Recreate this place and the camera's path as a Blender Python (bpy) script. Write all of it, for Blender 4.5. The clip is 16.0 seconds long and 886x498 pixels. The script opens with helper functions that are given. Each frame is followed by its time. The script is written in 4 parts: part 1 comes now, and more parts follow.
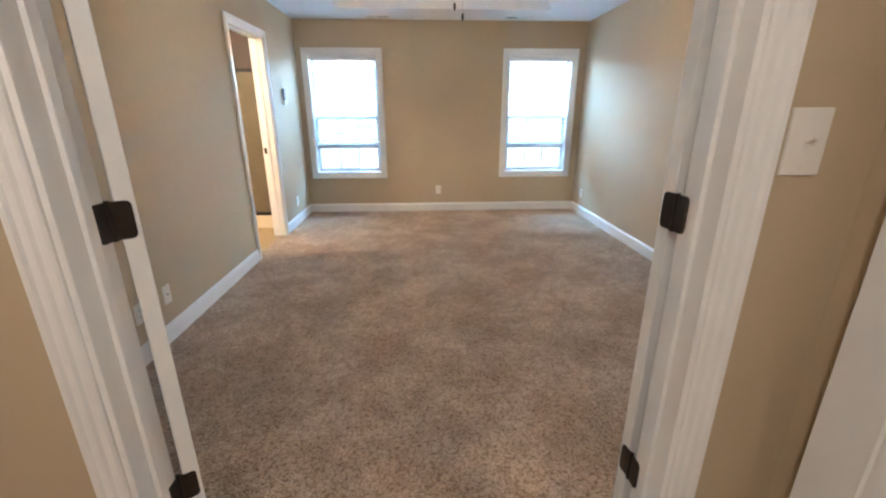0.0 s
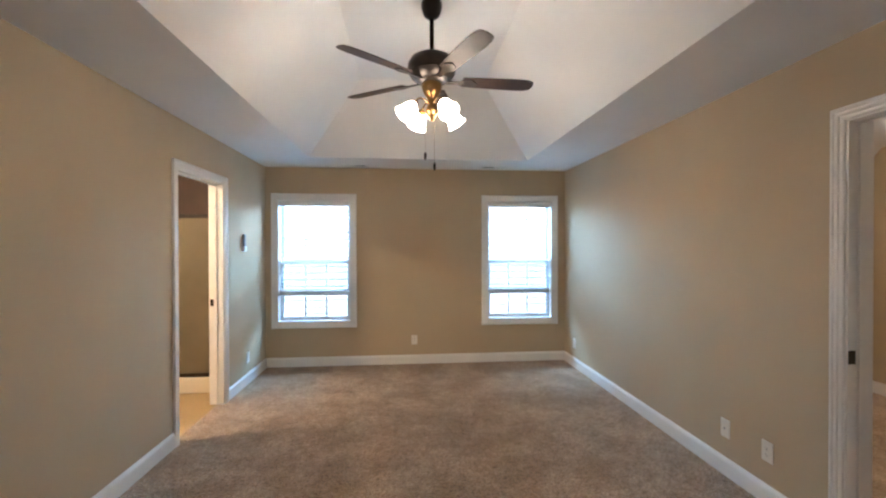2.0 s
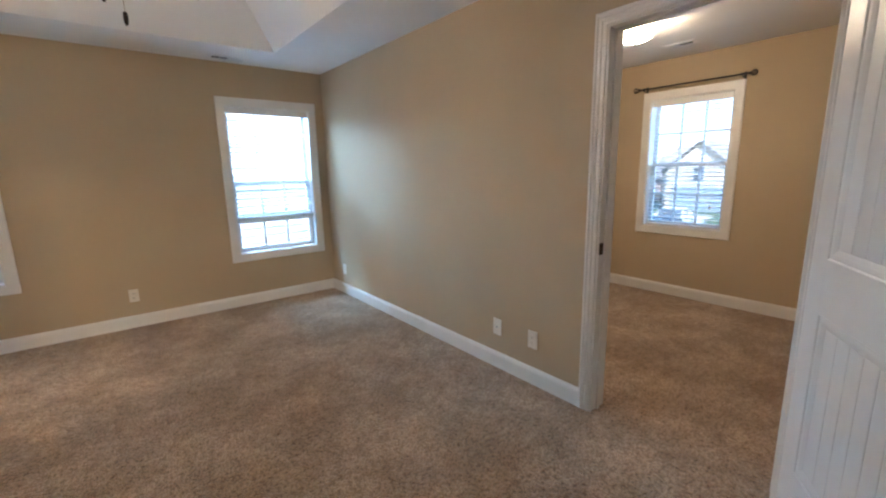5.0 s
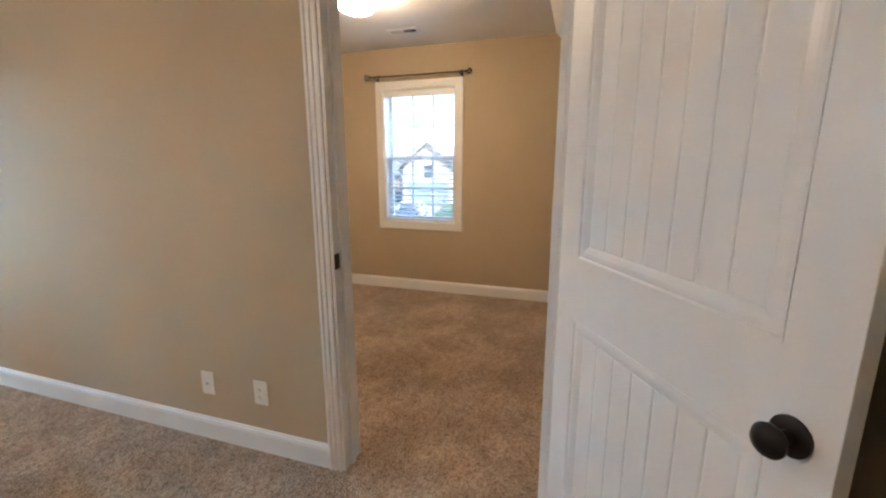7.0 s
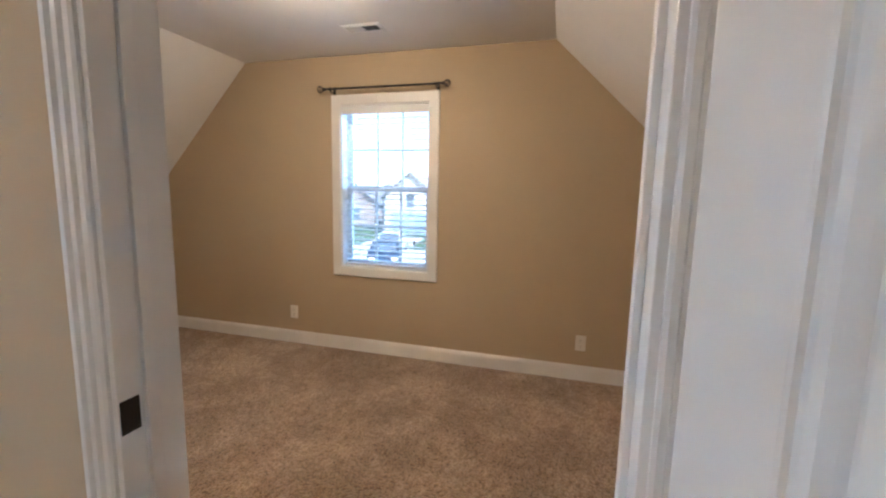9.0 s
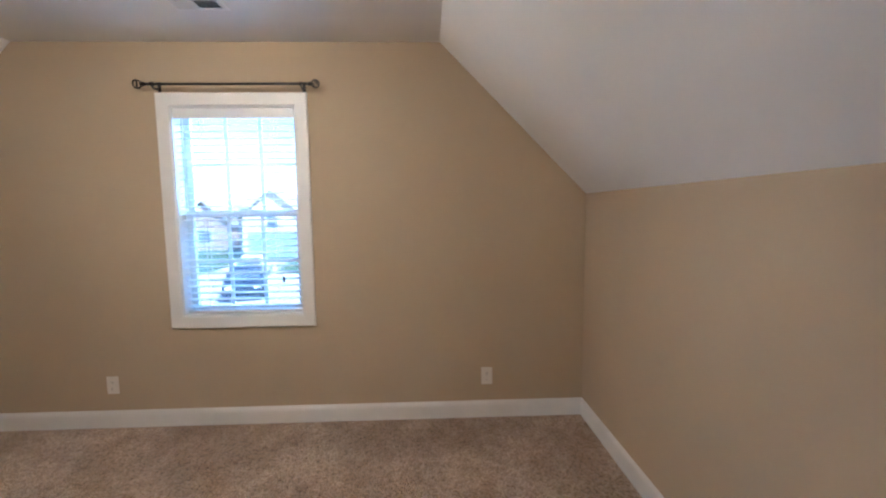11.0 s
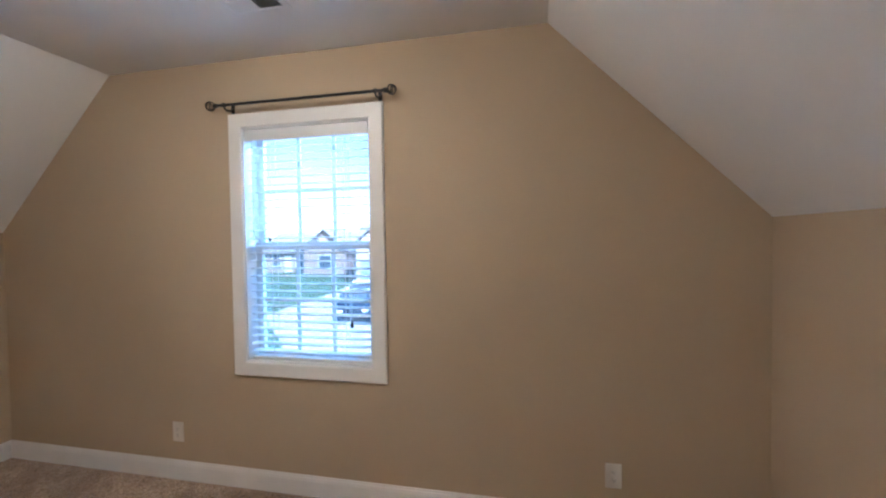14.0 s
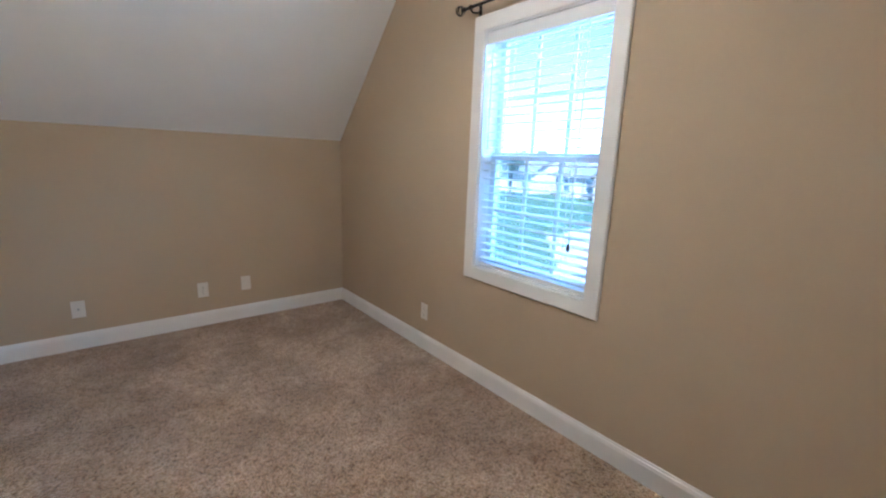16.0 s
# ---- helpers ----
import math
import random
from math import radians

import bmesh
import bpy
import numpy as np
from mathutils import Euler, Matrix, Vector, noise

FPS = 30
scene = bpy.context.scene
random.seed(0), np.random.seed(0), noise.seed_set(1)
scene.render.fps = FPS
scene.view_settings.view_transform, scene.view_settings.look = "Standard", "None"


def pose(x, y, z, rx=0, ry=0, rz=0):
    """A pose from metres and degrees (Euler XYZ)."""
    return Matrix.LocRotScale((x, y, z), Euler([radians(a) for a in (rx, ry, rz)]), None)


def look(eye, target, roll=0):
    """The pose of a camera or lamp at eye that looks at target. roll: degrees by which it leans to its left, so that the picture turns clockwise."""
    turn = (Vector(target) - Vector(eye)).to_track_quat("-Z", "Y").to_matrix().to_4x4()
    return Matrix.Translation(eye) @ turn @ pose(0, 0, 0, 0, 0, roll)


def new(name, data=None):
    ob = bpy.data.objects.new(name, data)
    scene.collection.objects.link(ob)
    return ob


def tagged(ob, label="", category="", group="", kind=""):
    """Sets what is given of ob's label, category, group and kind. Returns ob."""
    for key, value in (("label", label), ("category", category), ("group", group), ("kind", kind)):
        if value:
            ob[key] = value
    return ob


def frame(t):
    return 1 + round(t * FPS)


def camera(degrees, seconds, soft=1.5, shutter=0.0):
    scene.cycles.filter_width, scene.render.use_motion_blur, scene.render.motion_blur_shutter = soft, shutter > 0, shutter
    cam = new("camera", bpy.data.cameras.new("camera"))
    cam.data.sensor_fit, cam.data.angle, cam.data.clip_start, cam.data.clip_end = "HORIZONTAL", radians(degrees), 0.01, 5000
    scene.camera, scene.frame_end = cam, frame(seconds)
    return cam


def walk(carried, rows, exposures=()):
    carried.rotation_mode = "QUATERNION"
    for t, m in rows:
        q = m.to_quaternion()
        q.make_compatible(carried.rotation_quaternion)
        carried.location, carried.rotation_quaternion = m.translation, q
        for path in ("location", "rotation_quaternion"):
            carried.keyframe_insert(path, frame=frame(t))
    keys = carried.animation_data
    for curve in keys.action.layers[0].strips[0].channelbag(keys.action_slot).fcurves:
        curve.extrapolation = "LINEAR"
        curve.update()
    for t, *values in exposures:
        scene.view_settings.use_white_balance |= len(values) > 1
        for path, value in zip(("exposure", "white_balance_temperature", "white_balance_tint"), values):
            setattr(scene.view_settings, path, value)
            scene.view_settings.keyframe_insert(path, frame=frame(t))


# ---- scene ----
cam = camera(93.6, 16.0, 2.2)
PATH = [
    (0, (0.202, -0.047, 1.353), (0.297, 1.849, 0.724), -0.1),
    (0.5, (0.193, 0.131, 1.376), (0.311, 2.067, 0.89), -0.1),
    (1, (0.249, 0.302, 1.404), (0.378, 2.271, 1.08), 0.0),
    (1.5, (0.307, 0.467, 1.454), (0.457, 2.454, 1.292), -0.1),
    (2, (0.328, 0.585, 1.474), (0.505, 2.577, 1.46), -0.1),
    (2.5, (0.371, 0.729, 1.514), (0.578, 2.716, 1.618), -0.6),
    (3, (0.382, 0.818, 1.518), (0.648, 2.796, 1.646), -0.9),
    (3.5, (0.323, 0.87, 1.512), (0.72, 2.83, 1.548), -0.9),
    (4, (0.31, 0.974, 1.472), (0.866, 2.891, 1.348), -0.5),
    (4.5, (0.335, 1.1, 1.424), (1.222, 2.874, 1.169), -0.8),
    (5, (0.371, 1.155, 1.389), (1.592, 2.694, 1.011), -1.1),
    (5.2, (0.391, 1.17, 1.373), (1.744, 2.584, 0.959), -0.7),
    (7.3, (1.093, 1.453, 1.339), (2.972, 2.015, 0.945), 0.0),
    (7.5, (1.171, 1.465, 1.347), (3.056, 2.01, 0.959), 0.2),
    (8, (1.425, 1.546, 1.359), (3.322, 2.073, 1.005), 0.3),
    (8.5, (1.647, 1.602, 1.345), (3.555, 2.117, 1.035), 0.4),
    (9, (1.862, 1.607, 1.364), (3.77, 2.144, 1.1), 1.2),
    (9.5, (2.048, 1.703, 1.386), (3.986, 2.134, 1.144), 1.1),
    (10, (2.211, 1.773, 1.384), (4.192, 1.927, 1.157), -1.1),
    (10.2, (2.248, 1.802, 1.391), (4.234, 1.807, 1.149), -1.5),
    (12.3, (2.406, 1.773, 1.411), (4.398, 1.671, 1.263), -0.2),
    (12.5, (2.467, 1.785, 1.428), (4.466, 1.742, 1.363), -0.4),
    (13, (2.609, 1.793, 1.477), (4.601, 1.924, 1.6), -0.7),
    (13.5, (2.749, 1.793, 1.476), (4.724, 2.082, 1.596), -1.0),
    (14, (2.931, 1.777, 1.425), (4.884, 2.203, 1.371), -0.8),
    (14.5, (3.089, 1.723, 1.371), (4.963, 2.377, 1.13), -0.3),
    (15, (3.218, 1.657, 1.352), (4.92, 2.656, 1.022), 1.1),
    (15.5, (3.276, 1.621, 1.363), (4.753, 2.913, 0.976), 2.1),
    (16, (3.282, 1.592, 1.355), (4.524, 3.104, 0.94), 2.1),
]
EXPOSURES = [(0, 2.48, 5300, 14), (1.5, 2.08, 5600, 15), (3, 1.95, 5500, 15), (4.5, 1.9, 5450, 15), (7.5, 2.22, 5900, 17), (9, 2.24, 5350, 16), (10.2, 2.28, 4850, 15), (12.5, 2.28, 4480, 14), (13.5, 2.04, 4540, 15), (14.5, 2.18, 4600, 14), (16, 2.35, 4350, 11)]
walk(cam, [(t, look(eye, target, roll)) for t, eye, target, roll in PATH], EXPOSURES)

# ---- world and light ----
world = bpy.data.worlds.new("sky")
world.use_nodes = True
scene.world = world
wn = world.node_tree.nodes
sky = wn.new("ShaderNodeTexSky")
sky.sky_type = "NISHITA"
sky.sun_disc = False
sky.sun_elevation = radians(45)
sky.sun_rotation = radians(225)
sky.dust_density = 0.3
sky.air_density = 0.8
wn["Background"].inputs["Strength"].default_value = 0.12
world.node_tree.links.new(sky.outputs["Color"], wn["Background"].inputs["Color"])
sun_data = bpy.data.lights.new("sun", "SUN")
sun_data.energy = 5.0
sun_data.angle = radians(6)
sun_data.color = (1.0, 0.96, 0.9)
sun = new("sun", sun_data)
sun.matrix_world = look((0, 0, 30), (7, 7, 20))
BULB = 14.5
DOME = 27.0


def sky_fill_lamp(name, size_a, size_z, place, towards, watts):
    """An added area lamp outside the windows, out of view, that stands in for sky light."""
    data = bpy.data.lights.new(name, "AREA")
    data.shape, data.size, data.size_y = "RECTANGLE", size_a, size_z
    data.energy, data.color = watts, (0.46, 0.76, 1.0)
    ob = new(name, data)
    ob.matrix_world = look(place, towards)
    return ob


# unseen lamps, one added per bedroom to brighten it through its windows
sky_fill_lamp("sky_fill_lamp", 2.20, 2.00, (0.62, 8.10, 3.00), (0.62, 5.81, 1.40), 210.0)
sky_fill_lamp("sky_fill_lamp", 2.80, 1.60, (7.30, 1.55, 3.30), (5.00, 2.99, 1.45), 80.0)


# ---- plan (metres) ----
XL, XR, YF, YB = -1.372, 2.375, 0.79, 5.81      # large bedroom
YH = 0.680                                     # hall face of the entry wall
X2, XE = 2.50, 5.00                            # second bedroom, near and far wall
YK0, YK1, ZK = 0.763, 5.202, 1.495              # knee walls
YS0, YS1 = 1.705, 4.288                         # edges of the flat ceiling
ZC, ZT = 2.44, 3.06                            # ceilings
HEAD = 2.05
GROUND = -2.9


# ---- materials ----
def material(name):
    m = bpy.data.materials.new(name)
    m.use_nodes = True
    return m, m.node_tree.nodes, m.node_tree.links, m.node_tree.nodes["Principled BSDF"]


def surface(name, a, b, scale=4.0, rough=0.6, bump=0.1, bump_scale=200.0, metal=0.0, fine=0.0, detail=4.0, distance=0.002, spec=0.5):
    """Two tones mixed by a broad noise, with a fine relief."""
    m, n, l, p = material(name)
    tc = n.new("ShaderNodeTexCoord")
    broad = n.new("ShaderNodeTexNoise")
    broad.inputs["Scale"].default_value = scale
    broad.inputs["Detail"].default_value = detail
    l.new(tc.outputs["Object"], broad.inputs["Vector"])
    ramp = n.new("ShaderNodeValToRGB")
    ramp.color_ramp.elements[0].position, ramp.color_ramp.elements[1].position = 0.3, 0.7
    ramp.color_ramp.elements[0].color, ramp.color_ramp.elements[1].color = (*a, 1), (*b, 1)
    l.new(broad.outputs["Fac"], ramp.inputs["Fac"])
    relief = n.new("ShaderNodeTexNoise")
    relief.inputs["Scale"].default_value = bump_scale
    relief.inputs["Detail"].default_value = 3.0
    l.new(tc.outputs["Object"], relief.inputs["Vector"])
    colour = ramp.outputs["Color"]
    if fine:
        mix = n.new("ShaderNodeMix")
        mix.data_type, mix.blend_type = "RGBA", "MULTIPLY"
        mix.inputs["Factor"].default_value = fine
        grain = n.new("ShaderNodeValToRGB")
        grain.color_ramp.elements[0].position, grain.color_ramp.elements[1].position = 0.36, 0.62
        grain.color_ramp.elements[0].color = (0.3, 0.27, 0.24, 1)
        l.new(relief.outputs["Fac"], grain.inputs["Fac"])
        l.new(colour, mix.inputs["A"])
        l.new(grain.outputs["Color"], mix.inputs["B"])
        colour = mix.outputs["Result"]
    l.new(colour, p.inputs["Base Color"])
    bn = n.new("ShaderNodeBump")
    bn.inputs["Strength"].default_value = bump
    bn.inputs["Distance"].default_value = distance
    l.new(relief.outputs["Fac"], bn.inputs["Height"])
    l.new(bn.outputs["Normal"], p.inputs["Normal"])
    p.inputs["Roughness"].default_value = rough
    p.inputs["Metallic"].default_value = metal
    p.inputs["Specular IOR Level"].default_value = spec
    return m


def carpet_material():
    """Cut-pile carpet: tan tufts, shade between them coloured in as dark flecks, brushed lighter patches."""
    m, n, l, p = material("carpet")
    tc = n.new("ShaderNodeTexCoord")

    def noise_at(scale, detail, rough=0.5):
        t = n.new("ShaderNodeTexNoise")
        t.inputs["Scale"].default_value = scale
        t.inputs["Detail"].default_value = detail
        t.inputs["Roughness"].default_value = rough
        l.new(tc.outputs["Object"], t.inputs["Vector"])
        return t

    def ramp_of(src, p0, p1, c0, c1):
        r = n.new("ShaderNodeValToRGB")
        r.color_ramp.elements[0].position, r.color_ramp.elements[1].position = p0, p1
        r.color_ramp.elements[0].color, r.color_ramp.elements[1].color = (*c0, 1), (*c1, 1)
        l.new(src, r.inputs["Fac"])
        return r.outputs["Color"]

    def times(a, b, fac=1.0):
        x = n.new("ShaderNodeMix")
        x.data_type, x.blend_type = "RGBA", "MULTIPLY"
        x.inputs["Factor"].default_value = fac
        l.new(a, x.inputs["A"])
        l.new(b, x.inputs["B"])
        return x.outputs["Result"]

    tuft = n.new("ShaderNodeTexVoronoi")
    tuft.inputs["Scale"].default_value = 105
    tuft.inputs["Randomness"].default_value = 1.0
    l.new(tc.outputs["Object"], tuft.inputs["Vector"])
    pit = noise_at(50, 3, 0.68)
    fibre = noise_at(330, 2, 0.6)
    brush = noise_at(2.6, 9, 0.68)
    brush.inputs["Distortion"].default_value = 0.25
    scuff = noise_at(17, 5, 0.70)
    scuff.inputs["Distortion"].default_value = 0.5
    broad = noise_at(0.8, 2)
    c = ramp_of(brush.outputs["Fac"], 0.41, 0.61, (0.53, 0.390, 0.262), (0.77, 0.597, 0.424))
    c = times(c, ramp_of(broad.outputs["Fac"], 0.35, 0.65, (0.84, 0.82, 0.80), (1, 1, 1)))
    c = times(c, ramp_of(scuff.outputs["Fac"], 0.38, 0.58, (0.78, 0.75, 0.72), (1, 1, 1)))
    # pits and tuft edges darkened: the shade down in the pile, as colour
    c = times(c, ramp_of(pit.outputs["Fac"], 0.36, 0.48, (0.40, 0.32, 0.26), (1, 1, 1)), 0.72)
    c = times(c, ramp_of(tuft.outputs["Distance"], 0.40, 0.80, (1, 1, 1), (0.42, 0.36, 0.31)), 0.7)
    c = times(c, ramp_of(fibre.outputs["Fac"], 0.36, 0.60, (0.62, 0.58, 0.54), (1, 1, 1)), 0.7)
    l.new(c, p.inputs["Base Color"])
    add = n.new("ShaderNodeMath")
    add.operation = "SUBTRACT"
    l.new(pit.outputs["Fac"], add.inputs[0])
    l.new(tuft.outputs["Distance"], add.inputs[1])
    bn = n.new("ShaderNodeBump")
    bn.inputs["Strength"].default_value = 0.9
    bn.inputs["Distance"].default_value = 0.012
    l.new(add.outputs[0], bn.inputs["Height"])
    l.new(bn.outputs["Normal"], p.inputs["Normal"])
    p.inputs["Roughness"].default_value = 1.0
    p.inputs["Specular IOR Level"].default_value = 0.1
    p.inputs["Sheen Weight"].default_value = 0.25
    p.inputs["Sheen Roughness"].default_value = 0.5
    return m


def lamp_material(name, colour, strength):
    m, n, l, p = material(name)
    p.inputs["Base Color"].default_value = (*colour, 1)
    p.inputs["Emission Color"].default_value = (*colour, 1)
    p.inputs["Emission Strength"].default_value = strength
    p.inputs["Roughness"].default_value = 0.3
    return m


def glass_material(name, colour=(0.84, 0.87, 0.88), rough=0.0):
    m, n, l, p = material(name)
    p.inputs["Base Color"].default_value = (*colour, 1)
    p.inputs["Transmission Weight"].default_value = 1.0
    p.inputs["Roughness"].default_value = rough
    p.inputs["IOR"].default_value = 1.05 if rough == 0 else 1.3
    return m


def screen_material():
    """Insect screen: a fine dark mesh, seen as a thin veil."""
    m, n, l, p = material("insect_screen")
    t = n.new("ShaderNodeBsdfTransparent")
    t.inputs["Color"].default_value = (0.95, 0.98, 1.0, 1)
    mix = n.new("ShaderNodeMixShader")
    mix.inputs["Fac"].default_value = 0.22
    p.inputs["Base Color"].default_value = (0.50, 0.56, 0.62, 1)
    p.inputs["Roughness"].default_value = 0.6
    l.new(t.outputs[0], mix.inputs[1])
    l.new(p.outputs[0], mix.inputs[2])
    l.new(mix.outputs[0], n["Material Output"].inputs["Surface"])
    return m


def slat_material():
    m, n, l, p = material("white_slat")
    p.inputs["Base Color"].default_value = (0.84, 0.85, 0.85, 1)
    p.inputs["Roughness"].default_value = 0.35
    tr = n.new("ShaderNodeBsdfTranslucent")
    tr.inputs["Color"].default_value = (0.8, 0.82, 0.82, 1)
    mix = n.new("ShaderNodeMixShader")
    mix.inputs["Fac"].default_value = 0.07
    l.new(p.outputs[0], mix.inputs[1])
    l.new(tr.outputs[0], mix.inputs[2])
    l.new(mix.outputs[0], n["Material Output"].inputs["Surface"])
    return m


WALL = surface("tan_wall_paint", (0.468, 0.376, 0.250), (0.498, 0.402, 0.270), 1.3, 0.85, 0.15, 260, distance=0.0012, spec=0.25)
TRIM = surface("white_trim_paint", (0.76, 0.755, 0.73), (0.82, 0.81, 0.79), 5, 0.32, 0.06, 60, distance=0.0008)
DOOR = surface("white_door_paint", (0.74, 0.735, 0.71), (0.79, 0.785, 0.76), 6, 0.36, 0.15, 90, distance=0.0008)
CEIL = surface("white_ceiling_paint", (0.79, 0.79, 0.785), (0.83, 0.83, 0.825), 2, 0.8, 0.35, 160, distance=0.002)
CARPET = carpet_material()
BATHFLOOR = surface("tan_vinyl", (0.42, 0.29, 0.14), (0.52, 0.37, 0.19), 3, 0.35, 0.05, 60, fine=0.25)
BRONZE = surface("dark_bronze", (0.018, 0.014, 0.012), (0.035, 0.026, 0.02), 20, 0.35, 0.08, 120, metal=0.6)
FANBRASS = surface("antique_brass", (0.16, 0.09, 0.03), (0.26, 0.15, 0.05), 15, 0.32, 0.05, 100, metal=0.9)
BLADE = surface("walnut_blade", (0.018, 0.010, 0.006), (0.040, 0.021, 0.012), 9, 0.55, 0.05, 60, spec=0.25)
IRON = surface("black_iron", (0.012, 0.012, 0.013), (0.03, 0.028, 0.028), 30, 0.4, 0.1, 150, metal=0.5)
PLATE = surface("ivory_plastic", (0.72, 0.69, 0.62), (0.76, 0.73, 0.66), 8, 0.35, 0.02, 80)
SLOT = surface("dark_slot", (0.02, 0.02, 0.02), (0.03, 0.03, 0.03), 8, 0.6, 0.02, 80)
VINYL = surface("white_vinyl", (0.78, 0.79, 0.80), (0.82, 0.83, 0.84), 6, 0.3, 0.03, 60)
GREYMETAL = surface("vent_grey", (0.30, 0.31, 0.32), (0.36, 0.37, 0.38), 12, 0.5, 0.05, 90, metal=0.3)
REMOTE = surface("grey_plastic", (0.16, 0.17, 0.19), (0.20, 0.21, 0.23), 14, 0.45, 0.03, 80)
SLAT = slat_material()
GLASS = glass_material("window_glass")
SCREEN = screen_material()
BULBGLOW = lamp_material("lit_frosted_glass", (1.0, 0.80, 0.55), BULB)
DOMEGLOW = lamp_material("lit_alabaster_glass", (1.0, 0.74, 0.43), DOME)
HALLGLOW = lamp_material("lit_hall_glass", (1.0, 0.83, 0.62), 28.0)
BATHGLOW = lamp_material("lit_bath_glass", (1.0, 0.72, 0.40), 92.0)
TUB = surface("cream_fibreglass", (0.70, 0.64, 0.52), (0.74, 0.68, 0.56), 4, 0.25, 0.02, 40)
OBSCURE = surface("obscure_glass", (0.13, 0.112, 0.075), (0.16, 0.138, 0.095), 2.5, 0.25, 0.3, 120)
SHOWERBACK = surface("brown_shower_wall", (0.06, 0.03, 0.018), (0.10, 0.05, 0.03), 3, 0.4, 0.05, 40)
SIDING = surface("white_lap_siding", (0.72, 0.74, 0.75), (0.78, 0.80, 0.81), 1.5, 0.55, 0.08, 60)
BEIGESIDE = surface("beige_siding", (0.52, 0.46, 0.39), (0.58, 0.52, 0.44), 1.2, 0.6, 0.08, 60)
BRICK = surface("tan_brick", (0.34, 0.25, 0.19), (0.46, 0.36, 0.29), 8, 0.8, 0.2, 30, fine=0.3)
SHINGLE = surface("grey_shingle", (0.20, 0.195, 0.20), (0.28, 0.275, 0.275), 6, 0.9, 0.3, 40, fine=0.4)
GARAGE = surface("blue_grey_door", (0.24, 0.30, 0.37), (0.28, 0.34, 0.41), 3, 0.5, 0.05, 40)
PANE = surface("dark_pane", (0.06, 0.08, 0.10), (0.10, 0.12, 0.14), 2, 0.08, 0.02, 20)
LAWN = surface("lawn", (0.055, 0.10, 0.035), (0.10, 0.15, 0.05), 0.4, 0.95, 0.5, 12, fine=0.4, distance=0.03)
CONCRETE = surface("concrete", (0.42, 0.41, 0.38), (0.52, 0.50, 0.47), 0.8, 0.85, 0.2, 30)
ASPHALT = surface("asphalt", (0.045, 0.045, 0.048), (0.07, 0.07, 0.072), 1.0, 0.9, 0.3, 60)
CARPAINT = surface("dark_blue_car_paint", (0.02, 0.03, 0.05), (0.03, 0.04, 0.065), 2, 0.2, 0.01, 20, metal=0.4)
CARWHITE = surface("white_car_paint", (0.74, 0.75, 0.76), (0.8, 0.8, 0.81), 2, 0.2, 0.01, 20)
RUBBER = surface("rubber", (0.015, 0.015, 0.015), (0.025, 0.025, 0.025), 10, 0.8, 0.1, 60)
BARK = surface("bark", (0.10, 0.075, 0.055), (0.16, 0.12, 0.09), 8, 0.9, 0.5, 30, distance=0.02)
LEAF = surface("leaf_green", (0.045, 0.085, 0.03), (0.09, 0.13, 0.05), 3, 0.7, 0.1, 20)


# ---- building helpers ----
def thing(name, x, y, z, rz=0.0, label="", category="", group="", kind=""):
    ob = new(name)
    ob.empty_display_size = 0.1
    ob.matrix_basis = pose(x, y, z, 0, 0, rz)
    return tagged(ob, label, category, group, kind)


def root_pose(ob):
    m = ob.matrix_basis.copy()
    while ob.parent:
        ob = ob.parent
        m = ob.matrix_basis @ m
    return m


def part(name, bm, mat, parent=None, label="", smooth=False, at_world=False):
    """Links bm as one mesh object under parent, in the parent's own axes, or in the world's."""
    if parent is not None and at_world:
        bm.transform(root_pose(parent).inverted())
    me = bpy.data.meshes.new(name)
    bm.normal_update()
    bm.to_mesh(me)
    bm.free()
    me.materials.append(mat)
    if smooth:
        me.shade_smooth()
        me.set_sharp_from_angle(angle=radians(40))
    ob = new(name, me)
    if parent is not None:
        ob.parent = parent
    if label:
        ob["label"] = label
    return ob


def structure(name, bm, mat, label="", category="", smooth=False):
    return tagged(part(name, bm, mat, None, "", smooth), label, category, "", "structure")


def box(x0, x1, y0, y1, z0, z1, bevel=0.0, bm=None):
    b = bmesh.new()
    bmesh.ops.create_cube(b, size=1)
    for v in b.verts:
        v.co = Vector((x0 + (v.co.x + 0.5) * (x1 - x0), y0 + (v.co.y + 0.5) * (y1 - y0), z0 + (v.co.z + 0.5) * (z1 - z0)))
    if bevel:
        bmesh.ops.bevel(b, geom=b.edges[:], offset=bevel, segments=2, affect="EDGES", profile=0.6)
    return join(bm, b)


def join(bm, extra):
    if bm is None:
        return extra
    me = bpy.data.meshes.new("join")
    extra.to_mesh(me)
    extra.free()
    bm.from_mesh(me)
    bpy.data.meshes.remove(me)
    return bm


def moved(b, m):
    b.transform(m)
    return b


def lathe(profile, steps=24, bm=None):
    """Turns (radius, height) points round z."""
    b = bmesh.new()
    rings = []
    for r, z in profile:
        if r < 1e-5:
            rings.append([b.verts.new((0, 0, z))])
        else:
            rings.append([b.verts.new((r * math.cos(2 * math.pi * i / steps), r * math.sin(2 * math.pi * i / steps), z)) for i in range(steps)])
    for p, q in zip(rings, rings[1:]):
        for i in range(steps):
            j = (i + 1) % steps
            if len(p) == 1 and len(q) == 1:
                break
            if len(p) == 1:
                b.faces.new((p[0], q[j], q[i]))
            elif len(q) == 1:
                b.faces.new((p[i], p[j], q[0]))
            else:
                b.faces.new((p[i], p[j], q[j], q[i]))
    bmesh.ops.recalc_face_normals(b, faces=b.faces[:])
    return join(bm, b)


